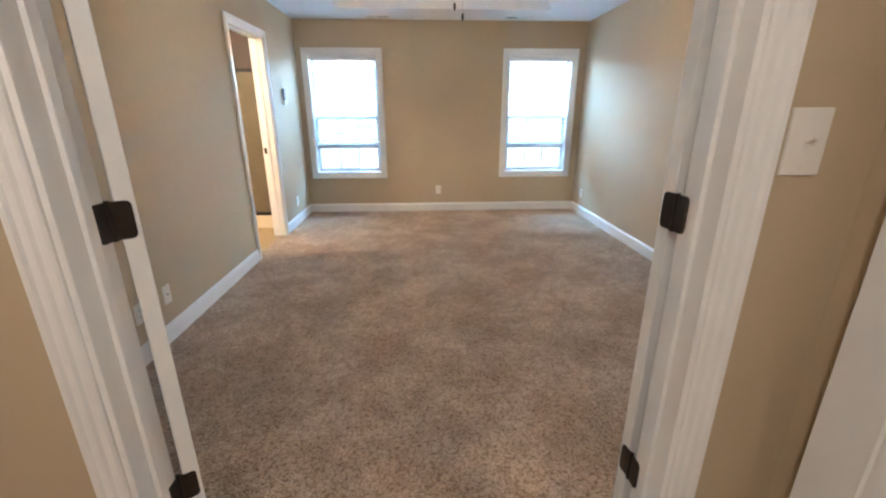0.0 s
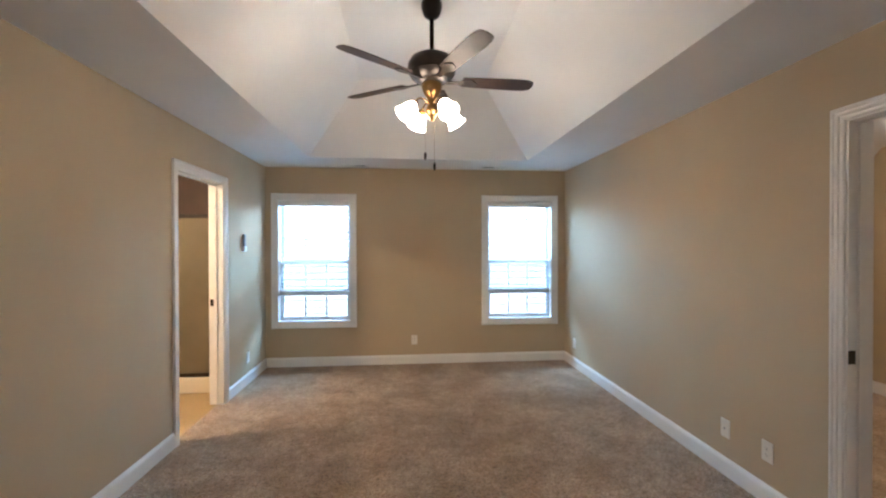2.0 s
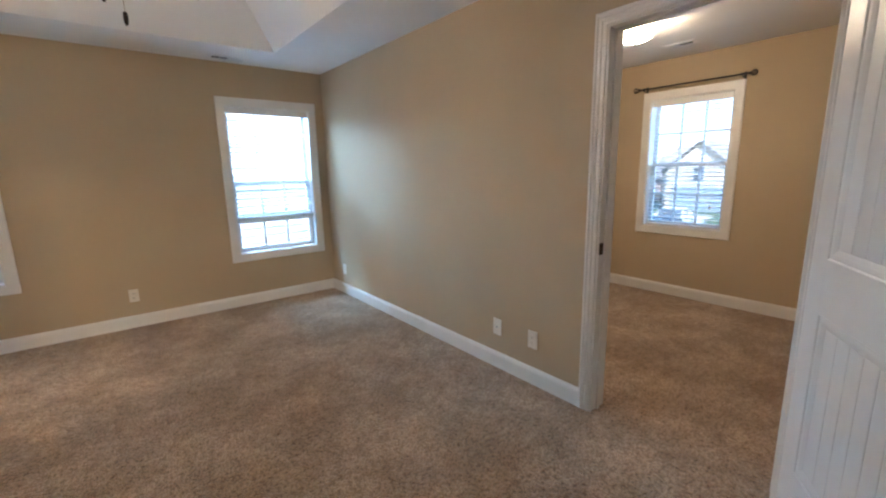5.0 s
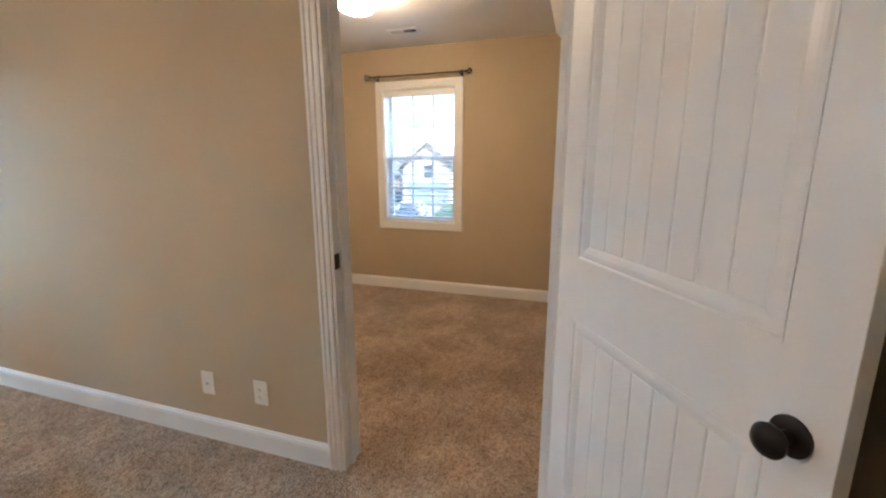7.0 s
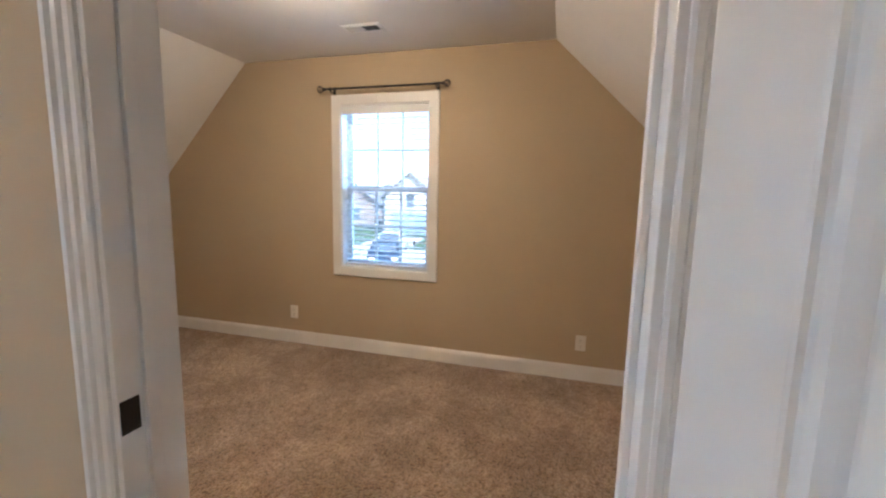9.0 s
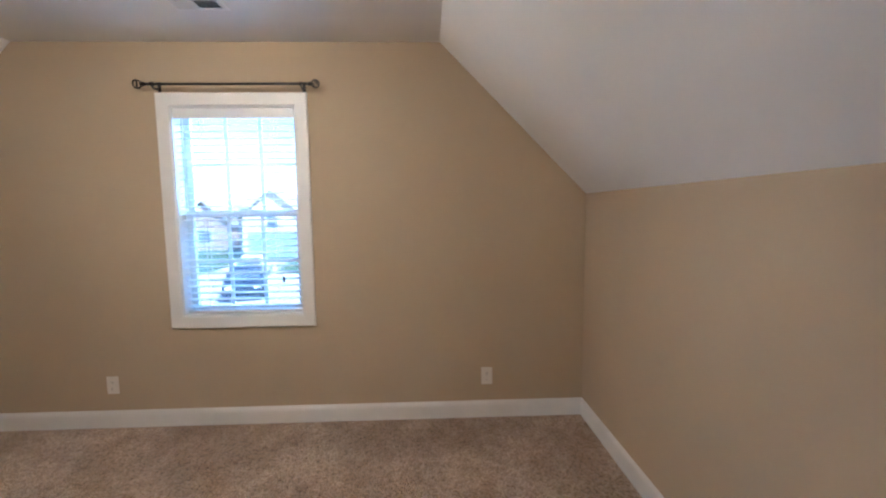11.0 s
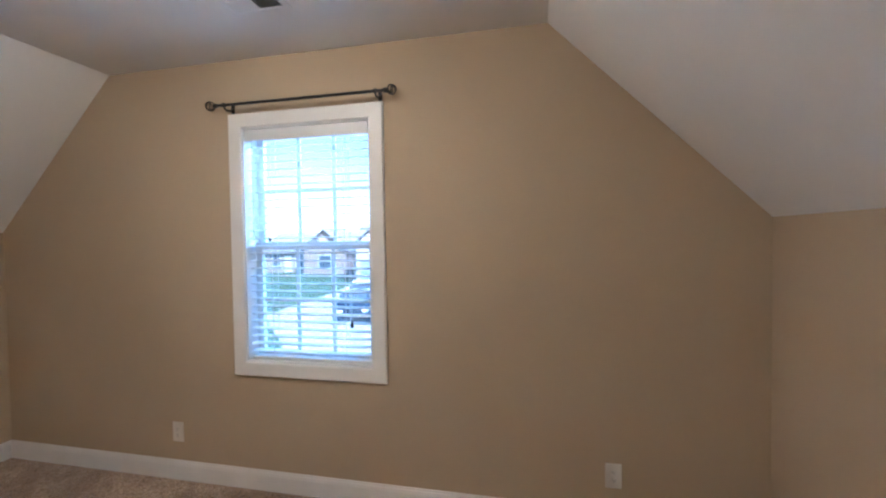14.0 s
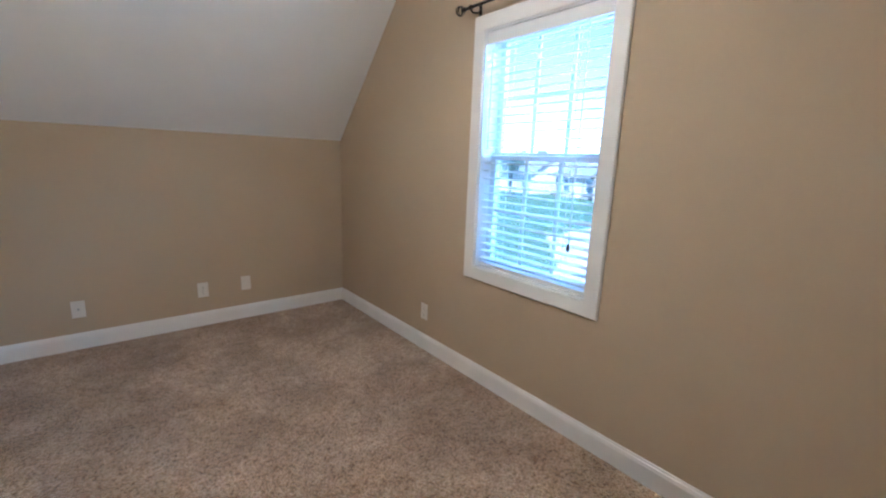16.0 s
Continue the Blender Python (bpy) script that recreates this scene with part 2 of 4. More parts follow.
def tube(points, r, steps=10, bm=None):
    """A round bar along points."""
    b = bmesh.new()
    pts = [Vector(p) for p in points]
    rings = []
    for i, p in enumerate(pts):
        d = (pts[min(i + 1, len(pts) - 1)] - pts[max(i - 1, 0)]).normalized()
        side = d.cross(Vector((0.123, 0.31, 0.94))).normalized()
        up = side.cross(d)
        rings.append([b.verts.new(p + r * (math.cos(2 * math.pi * k / steps) * side + math.sin(2 * math.pi * k / steps) * up)) for k in range(steps)])
    for p, q in zip(rings, rings[1:]):
        for k in range(steps):
            b.faces.new((p[k], p[(k + 1) % steps], q[(k + 1) % steps], q[k]))
    b.faces.new(rings[0][::-1])
    b.faces.new(rings[-1])
    bmesh.ops.recalc_face_normals(b, faces=b.faces[:])
    return join(bm, b)


def sweep(path, profile, place, closed=False, bm=None):
    """A moulding: profile (u to the left of the path, v out of its plane) along a mitred path; place(a, b, v) gives the point."""
    b = bmesh.new()
    n = len(path)
    rings = []
    for i, p in enumerate(path):
        p = Vector(p)
        legs = []
        if closed or i > 0:
            legs.append((p - Vector(path[i - 1])).normalized())
        if closed or i < n - 1:
            legs.append((Vector(path[(i + 1) % n]) - p).normalized())
        normals = [Vector((-d.y, d.x)) for d in legs]
        miter = sum(normals, Vector((0, 0)))
        miter = miter / miter.dot(normals[0])
        rings.append([b.verts.new(place(*(p + u * miter), v)) for u, v in profile])
    pairs = list(zip(rings, rings[1:])) + ([(rings[-1], rings[0])] if closed else [])
    m = len(profile)
    for p, q in pairs:
        for k in range(m):
            b.faces.new((p[k], p[(k + 1) % m], q[(k + 1) % m], q[k]))
    if not closed:
        b.faces.new(rings[0])
        b.faces.new(rings[-1][::-1])
    bmesh.ops.recalc_face_normals(b, faces=b.faces[:])
    return join(bm, b)


def wall_mesh(axis, d0, d1, a0, a1, z0, z1, holes=()):
    """A wall from d0 to d1 thick along axis, with openings (a0, a1, z0, z1) right through it."""
    cuts_a = sorted({a0, a1, *[h[0] for h in holes], *[h[1] for h in holes]})
    cuts_z = sorted({z0, z1, *[h[2] for h in holes], *[h[3] for h in holes]})

    def solid(i, k):
        if not (0 <= i < len(cuts_a) - 1 and 0 <= k < len(cuts_z) - 1):
            return False
        a, z = (cuts_a[i] + cuts_a[i + 1]) / 2, (cuts_z[k] + cuts_z[k + 1]) / 2
        return not any(h[0] < a < h[1] and h[2] < z < h[3] for h in holes)

    def point(d, a, z):
        return (d, a, z) if axis == "x" else (a, d, z)

    b = bmesh.new()
    for i in range(len(cuts_a) - 1):
        for k in range(len(cuts_z) - 1):
            if not solid(i, k):
                continue
            p, q, r, s = cuts_a[i], cuts_a[i + 1], cuts_z[k], cuts_z[k + 1]
            quads = [[point(d, *c) for c in ((p, r), (q, r), (q, s), (p, s))] for d in (d0, d1)]
            for (di, dk), (c0, c1) in (((-1, 0), ((p, r), (p, s))), ((1, 0), ((q, r), (q, s))), ((0, -1), ((p, r), (q, r))), ((0, 1), ((p, s), (q, s)))):
                if not solid(i + di, k + dk):
                    quads.append([point(d0, *c0), point(d0, *c1), point(d1, *c1), point(d1, *c0)])
            for quad in quads:
                b.faces.new([b.verts.new(c) for c in quad])
    bmesh.ops.remove_doubles(b, verts=b.verts[:], dist=1e-5)
    bmesh.ops.recalc_face_normals(b, faces=b.faces[:])
    return b


def slab(points, thick):
    """A plate from a ring of points, thickened by the vector thick."""
    b = bmesh.new()
    low = [b.verts.new(p) for p in points]
    high = [b.verts.new(Vector(p) + Vector(thick)) for p in points]
    b.faces.new(low)
    b.faces.new(high[::-1])
    for i in range(len(low)):
        j = (i + 1) % len(low)
        b.faces.new((low[i], high[i], high[j], low[j]))
    bmesh.ops.recalc_face_normals(b, faces=b.faces[:])
    return b


# ---- floors, walls, ceilings ----
DOOR_IN = (-0.447, 0.772)          # entry opening along x
DOOR_2 = (1.482, 2.362)          # opening to the second bedroom along y
DOOR_B = (3.838, 4.648)           # bathroom opening along y
W1 = (-1.230, -0.354, 0.545, 2.045)
W2 = (1.358, 2.204, 0.545, 2.045)
W3 = (2.610, 3.384, 0.730, 2.062)

structure("floor", box(X2 - 0.06, XE + 0.05, YK0 - 0.06, YK1 + 0.06, -0.12, 0.0, 0, box(XL - 0.05, X2 - 0.06, -1.9, YB + 0.05, -0.12, 0.0)), CARPET, "tan brown cut-pile carpet with brushed lighter patches", "carpet")
structure("floor_bath", box(-3.5, XL - 0.05, 2.6, YB + 0.05, -0.12, 0.0), BATHFLOOR, "warm tan vinyl floor of the bathroom", "floor")
structure("wall_north", wall_mesh("y", YB, YB + 0.17, -3.6, X2, -0.12, 3.3, [W1, W2]), WALL, "tan painted wall with two white-framed windows", "wall")
structure("wall_west", wall_mesh("x", XL - 0.12, XL, -1.9, YB, -0.12, 3.3, [(*DOOR_B, -0.02, HEAD + 0.02)]), WALL, "tan painted wall with the bathroom doorway", "wall")
structure("wall_middle", wall_mesh("x", XR, X2, -1.9, YB, -0.12, 3.3, [(*DOOR_2, -0.02, HEAD + 0.02)]), WALL, "tan painted wall between the two bedrooms", "wall")
structure("wall_south", wall_mesh("y", YH, YF, XL, XR, -0.12, 3.3, [(*DOOR_IN, -0.02, HEAD + 0.02)]), WALL, "tan painted wall with the double-door entry", "wall")
structure("wall_east", wall_mesh("x", XE, XE + 0.17, 0.4, YB, -0.12, 2.8, [W3]), WALL, "tan painted gable wall with one window", "wall")
structure("wall_knee_south", wall_mesh("y", YK0 - 0.12, YK0, X2, XE, -0.12, ZK + 0.02), WALL, "low tan knee wall under the sloped ceiling", "wall")
structure("wall_knee_north", wall_mesh("y", YK1, YK1 + 0.12, X2, XE, -0.12, ZK + 0.02), WALL, "low tan knee wall under the sloped ceiling", "wall")
structure("ceiling_slope_south", slab([(X2, YS0, ZC), (XE, YS0, ZC), (XE, YK0 - 0.1, ZK - 0.1), (X2, YK0 - 0.1, ZK - 0.1)], (0, -0.08, 0.1)), CEIL, "white sloped ceiling", "ceiling")
structure("ceiling_slope_north", slab([(X2, YS1, ZC), (XE, YS1, ZC), (XE, YK1 + 0.1, ZK - 0.1), (X2, YK1 + 0.1, ZK - 0.1)], (0, 0.08, 0.1)), CEIL, "white sloped ceiling", "ceiling")
structure("ceiling_bedroom", slab([(X2, YS0, ZC), (XE, YS0, ZC), (XE, YS1, ZC), (X2, YS1, ZC)], (0, 0, 0.12)), CEIL, "white flat ceiling of the small bedroom", "ceiling")


def tray_ceiling():
    b = bmesh.new()
    x0, x1, y0, y1 = -0.724, 1.702, 1.40, 5.21
    rise = ZT - ZC
    rings = []
    for dz in (0.0, 0.14):
        rings.append([[b.verts.new((x, y, z + dz)) for x, y in ((p, r), (q, r), (q, s), (p, s))] for p, q, r, s, z in (
            (XL, XR, YF, YB, ZC), (x0 - dz * 0.4, x1 + dz * 0.4, y0 - dz * 0.4, y1 + dz * 0.4, ZC),
            (x0 + rise - dz * 0.4, x1 - rise + dz * 0.4, y0 + rise - dz * 0.4, y1 - rise + dz * 0.4, ZT))])
    for ring in rings:
        for p, q in zip(ring, ring[1:]):
            for i in range(4):
                b.faces.new((p[i], p[(i + 1) % 4], q[(i + 1) % 4], q[i]))
        b.faces.new(ring[-1])
    for i in range(4):
        b.faces.new((rings[0][0][i], rings[0][0][(i + 1) % 4], rings[1][0][(i + 1) % 4], rings[1][0][i]))
    bmesh.ops.recalc_face_normals(b, faces=b.faces[:])
    return b


structure("ceiling_tray", tray_ceiling(), CEIL, "white tray ceiling with sloped sides", "ceiling")
# hall and bathroom that close the place
structure("wall_hall_back", wall_mesh("y", -1.9, -1.8, XL, XR, -0.12, 2.5), WALL, "plain tan hall wall", "wall")
structure("wall_hall_east", wall_mesh("x", 1.02, 1.12, -1.8, YH, -0.12, 2.5), WALL, "plain tan hall wall", "wall")
structure("ceiling_hall", box(XL, XR, -1.8, YH, ZC, ZC + 0.1), CEIL, "white hall ceiling", "ceiling")
structure("wall_bath_west", wall_mesh("x", -3.5, -3.4, 2.6, YB, -0.12, 2.6), WALL, "tan bathroom wall", "wall")
structure("wall_bath_south", wall_mesh("y", 2.6, 2.7, -3.4, XL - 0.12, -0.12, 2.6), WALL, "tan bathroom wall", "wall")
structure("ceiling_bath", box(-3.5, XL - 0.12, 2.6, YB, ZC, ZC + 0.1), CEIL, "white bathroom ceiling", "ceiling")

# ---- trim ----
CASE = [(u * 0.86, v) for u, v in [(0.0, 0.0), (0.0, 0.010), (0.006, 0.014), (0.016, 0.014), (0.020, 0.010), (0.026, 0.010), (0.031, 0.017), (0.041, 0.017), (0.045, 0.013), (0.051, 0.013), (0.056, 0.020), (0.068, 0.020), (0.072, 0.016), (0.072, 0.0)]]
FLAT = [(0.0, 0.0), (0.0, 0.012), (0.008, 0.015), (0.060, 0.018), (0.072, 0.018), (0.078, 0.012), (0.078, 0.0)]
BASE = [(0.0, 0.0), (0.014, 0.0), (0.014, 0.085), (0.010, 0.100), (0.006, 0.104), (0.004, 0.112), (0.0, 0.114)]


def baseboard(name, path):
    """Along a path in plan with the room on its left."""
    structure(name, sweep(path, BASE, lambda a, b, v: (a, b, v)), TRIM, "white painted baseboard with a moulded top", "baseboard")


CW = 0.052   # how far casings reach past the opening
baseboard("baseboard_1", [(XR, DOOR_2[1] + CW), (XR, YB), (XL, YB), (XL, DOOR_B[1] + CW)])
baseboard("baseboard_2", [(XL, DOOR_B[0] - CW), (XL, YF), (DOOR_IN[0] - CW, YF)])
baseboard("baseboard_3", [(DOOR_IN[1] + CW, YF), (XR, YF), (XR, DOOR_2[0] - CW)])
baseboard("baseboard_4", [(X2, DOOR_2[0] - CW), (X2, YK0), (XE, YK0), (XE, YK1), (X2, YK1), (X2, DOOR_2[1] + CW)])
baseboard("baseboard_5", [(XL, YH), (XL, -1.8), (1.02, -1.8), (1.02, -0.25)])


def doorway(name, axis, d0, d1, a0, a1, label):
    """Jambs, stops and casings on both faces of an opening a0 to a1; the wall runs from d0 to d1 along axis."""
    t = 0.02
    if axis == "x":
        door = thing(name, (d0 + d1) / 2, (a0 + a1) / 2, 0, 0, label, "door frame", "", "structure")
        P = lambda a, b, c, d, e, f: box(c, d, a, b, e, f, 0.0015)
        put = lambda d, s: (lambda a, z, v: (d + s * v, a, z))
    else:
        door = thing(name, (a0 + a1) / 2, (d0 + d1) / 2, 0, 0, label, "door frame", "", "structure")
        P = lambda a, b, c, d, e, f: box(a, b, c, d, e, f, 0.0015)
        put = lambda d, s: (lambda a, z, v: (a, d + s * v, z))
    part("jamb", P(a0, a0 + t, d0 - 0.003, d1 + 0.003, 0, HEAD), TRIM, door, at_world=True)
    part("jamb", P(a1 - t, a1, d0 - 0.003, d1 + 0.003, 0, HEAD), TRIM, door, at_world=True)
    part("head_jamb", P(a0, a1, d0 - 0.003, d1 + 0.003, HEAD, HEAD + 0.018), TRIM, door, at_world=True)
    for d, s in ((d0, -1), (d1, 1)):
        e = 0.008
        path = [(a0 + e, 0.0), (a0 + e, HEAD + 0.008), (a1 - e, HEAD + 0.008), (a1 - e, 0.0)]
        part("casing", sweep(path, CASE, put(d, s)), TRIM, door, at_world=True)
    return door


def door_stop(door, axis, d0, d1, a0, a1):
    P = (lambda a, b, e, f: box(d0, d1, a, b, e, f, 0.002)) if axis == "x" else (lambda a, b, e, f: box(a, b, d0, d1, e, f, 0.002))
    part("stop", P(a0 + 0.02, a0 + 0.031, 0, HEAD - 0.011), TRIM, door, at_world=True)
    part("stop", P(a1 - 0.031, a1 - 0.02, 0, HEAD - 0.011), TRIM, door, at_world=True)
    part("head_stop", P(a0 + 0.02, a1 - 0.02, HEAD - 0.011, HEAD), TRIM, door, at_world=True)


def strike_plate(door, x0, x1, y0, y1, z):
    part("strike_plate", box(x0, x1, y0, y1, z - 0.032, z + 0.032, 0.0015), BRONZE, door, "dark bronze strike plate", at_world=True)


def door_leaf(name, width, parent, hinge, angle, planks, knob_side, knob=True, height=2.03):
    """A two-panel plank door; its hinge edge at x = 0, its faces at y = -0.0175 and 0.0175, turned by angle round the hinge."""
    h, y = 0.0175, 0.0175
    st, base = 0.102, 0.012
    leaf_m = root_pose(parent).inverted() @ pose(hinge[0], hinge[1], 0, 0, 0, angle)
    b = box(0, st, -h, h, base, base + height, 0.002)
    box(width - st, width, -h, h, base, base + height, 0.002, b)
    for z0, z1 in ((base, 0.24), (0.87, 1.06), (base + height - 0.13, base + height)):
        box(st - 0.001, width - st + 0.001, -h, h, z0, z1, 0.0, b)
    panels = ((0.24, 0.87), (1.06, base + height - 0.13))
    for z0, z1 in panels:
        box(st - 0.002, width - st + 0.002, -0.004, 0.004, z0 - 0.002, z1 + 0.002, 0, b)
    leaf = part("leaf", b, DOOR, parent, "white two-panel plank door leaf")
    leaf.matrix_basis = leaf_m
    rim = [(0, 0.0), (0, 0.0010), (0.004, 0.0006), (0.008, -0.0040), (0.015, -0.0030), (0.024, -0.0036), (0.036, -0.0075), (0.044, -0.0112), (0.047, -0.0125), (0.0, -0.0125)]
    for z0, z1 in panels:
        ring = [(st, z0), (width - st, z0), (width - st, z1), (st, z1)]
        for s in (-1, 1):
            part("panel_moulding", sweep(ring, rim, lambda a, z, v, s=s: (a, s * (h + v), z), closed=True), DOOR, leaf)
        inner0, inner1 = st + 0.042, width - st - 0.042
        w = (inner1 - inner0) / planks
        for i in range(planks):
            pb = box(inner0 + i * w, inner0 + (i + 1) * w, -0.0080, 0.0080, z0 + 0.040, z1 - 0.040, 0.0058)
            part("plank", pb, DOOR, leaf)
    if knob:
        for s in (-1, 1):
            kb = lathe([(0, 0.0), (0.033, 0.0), (0.033, 0.006), (0.026, 0.010), (0.012, 0.013), (0.011, 0.030), (0.020, 0.038), (0.027, 0.048), (0.028, 0.056), (0.023, 0.065), (0.012, 0.069), (0, 0.070)], 20)
            kb.transform(pose(width - 0.065, s * h, 0.92, -90 * s, 0, 0) @ Matrix.Diagonal((1.0, 1.0, 0.84, 1.0)))
            part("knob", kb, BRONZE, leaf, "dark bronze door knob", smooth=True)
    return leaf


def hinge_set(parent, x, y, zs, jamb_dir, leaf_dir):
    """Dark hinges: a knuckle at (x, y), one plate on the jamb and one on the leaf's edge."""
    for z in zs:
        hb = tube([(x, y, z - 0.042), (x, y, z + 0.042)], 0.006, 10)
        for d in (jamb_dir, leaf_dir):
            m = Matrix.Translation((x, y, z)) @ Euler((0, 0, math.atan2(d[1], d[0]))).to_matrix().to_4x4()
            ring = [(0.0, -0.040), (0.031, -0.040), (0.037, -0.037), (0.040, -0.030), (0.040, 0.030), (0.037, 0.037), (0.031, 0.040), (0.0, 0.040)]
            join(hb, moved(slab([(px, -0.002, pz) for px, pz in ring], (0, 0.004, 0)), m))
        part("hinge", hb, BRONZE, parent, "dark bronze butt hinge", at_world=True)


door_in = doorway("door_1", "y", YH, YF, *DOOR_IN, "white double-door frame with both leaves swung into the bedroom")
door_stop(door_in, "y", YF - 0.065, YF - 0.040, *DOOR_IN)
LEFT_OPEN, RIGHT_OPEN = 126.0, 172.0
HL, HR = (DOOR_IN[0] + 0.022, YF + 0.008), (DOOR_IN[1] - 0.022, YF + 0.020)


def swung(hx, hy, angle, flip):
    """Hinge-edge origin of a leaf whose knuckle is at its inner face corner."""
    a = radians(angle)
    off = 0.022 * flip
    return hx - off * math.sin(a) + 0.004 * math.cos(a), hy + off * math.cos(a) + 0.004 * math.sin(a)


door_leaf("leaf", 0.588, door_in, (swung(*HL, LEFT_OPEN, -1)[0] + 0.010, swung(*HL, LEFT_OPEN, -1)[1]), LEFT_OPEN, 4, 1, False)
door_leaf("leaf", 0.588, door_in, swung(*HR, 180 - RIGHT_OPEN, 1.55), 180 - RIGHT_OPEN, 4, 1, False)
hinge_set(door_in, *HL, (0.442, 1.143, 1.80), (0, -1), (math.sin(radians(LEFT_OPEN)), -math.cos(radians(LEFT_OPEN))))
hinge_set(door_in, *HR, (0.442, 1.143, 1.80), (0, -1), (-math.sin(radians(180 - RIGHT_OPEN)), math.cos(radians(180 - RIGHT_OPEN))))

door_2 = doorway("door_2", "x", XR, X2, *DOOR_2, "white door frame with a plank door standing open")
door_stop(door_2, "x", XR + 0.045, XR + 0.070, *DOOR_2)
strike_plate(door_2, XR + 0.000, XR + 0.036, DOOR_2[1] - 0.0225, DOOR_2[1] - 0.0195, 0.952)
A2 = 211.0
door_leaf("leaf", 0.813, door_2, (2.344, 1.461), A2, 7, 1)
hinge_set(door_2, 2.352, 1.459, (0.30, 1.80), (1, 0), (-math.sin(radians(A2)), math.cos(radians(A2))))

door_3 = doorway("door_3", "x", XL - 0.12, XL, *DOOR_B, "white bathroom door frame with no leaf in view")
door_stop(door_3, "x", XL - 0.075, XL - 0.050, *DOOR_B)
strike_plate(door_3, XL - 0.115, XL - 0.085, DOOR_B[1] - 0.0225, DOOR_B[1] - 0.0195, 0.95)

door_4 = thing("door_4", 1.0, 0.1, 0, 0, "white closed hall door beside the bedroom entry", "door", "", "structure")
hall_leaf = door_leaf("leaf", 0.78, door_4, (1.0, 0.60), -90, 6, 1)


# ---- windows ----
def window(name, axis, d, s, a0, a1, z0, z1, meet, label):
    """A double-hung window; the room's wall face is at d, the outside lies towards s."""
    if axis == "y":
        B = lambda a, b, c, e, f, g, bev=0.0: box(a, b, min(d + s * c, d + s * e), max(d + s * c, d + s * e), f, g, bev)
        put = lambda a, z, v: (a, d - s * v, z)
        win = thing(name, (a0 + a1) / 2, d, z0, 0, label, "window", "", "structure")
    else:
        B = lambda a, b, c, e, f, g, bev=0.0: box(min(d + s * c, d + s * e), max(d + s * c, d + s * e), a, b, f, g, bev)
        put = lambda a, z, v: (d - s * v, a, z)
        win = thing(name, d, (a0 + a1) / 2, z0, 0, label, "window", "", "structure")
    part("casing", sweep([(a0 + 0.004, z0 + 0.004), (a0 + 0.004, z1 - 0.004), (a1 - 0.004, z1 - 0.004), (a1 - 0.004, z0 + 0.004)], FLAT, put, closed=True), TRIM, win, at_world=True)
    t = 0.012
    frame_b = B(a0, a0 + t, -0.002, 0.17, z0, z1)
    join(frame_b, B(a1 - t, a1, -0.002, 0.17, z0, z1))
    join(frame_b, B(a0 + t, a1 - t, -0.002, 0.17, z1 - t, z1))
    part("window_frame", frame_b, VINYL, win, at_world=True)
    part("window_sill", B(a0 + t, a1 - t, -0.002, 0.17, z0, z0 + t, 0.002), VINYL, win, at_world=True)
    i0, i1, rail = a0 + t, a1 - t, 0.042
    for which, c0, c1, lo, hi in (("lower_sash", 0.085, 0.115, z0 + t, meet + 0.02), ("upper_sash", 0.118, 0.148, meet - 0.02, z1 - t)):
        sb = B(i0, i0 + rail, c0, c1, lo, hi, 0.003)
        join(sb, B(i1 - rail, i1, c0, c1, lo, hi, 0.003))
        join(sb, B(i0 + rail, i1 - rail, c0, c1, lo, lo + rail, 0.003))
        join(sb, B(i0 + rail, i1 - rail, c0, c1, hi - rail, hi, 0.003))
        sash = part(which, sb, VINYL, win, at_world=True)
        mid = (c0 + c1) / 2
        for k in (1, 2):
            a = i0 + rail + (i1 - i0 - 2 * rail) * k / 3
            part("muntin", B(a - 0.011, a + 0.011, mid - 0.004, mid + 0.004, lo + rail, hi - rail), VINYL, sash, at_world=True)
        zc = (lo + hi) / 2
        part("muntin", B(i0 + rail, i1 - rail, mid - 0.003, mid + 0.003, zc - 0.011, zc + 0.011), VINYL, sash, at_world=True)
        pane = part("pane", B(i0 + rail - 0.004, i1 - rail + 0.004, c1 - 0.006, c1 - 0.003, lo + rail - 0.004, hi - rail + 0.004), GLASS, sash, at_world=True)
        pane.visible_shadow = False
    part("insect_screen", B(i0 + 0.01, i1 - 0.01, 0.156, 0.158, z0 + t, meet + 0.01), SCREEN, win, "fine grey insect screen", at_world=True)
    part("sash_lock", B((i0 + i1) / 2 - 0.03, (i0 + i1) / 2 + 0.03, 0.078, 0.086, meet + 0.02, meet + 0.034, 0.003), VINYL, win, at_world=True)
    return win


window("window_1", "y", YB, 1, *W1, 1.28, "white double-hung window with a grid of panes")
window("window_2", "y", YB, 1, *W2, 1.28, "white double-hung window with a grid of panes")
window("window_3", "x", XE, 1, *W3, 1.392, "white double-hung window with a grid of panes")


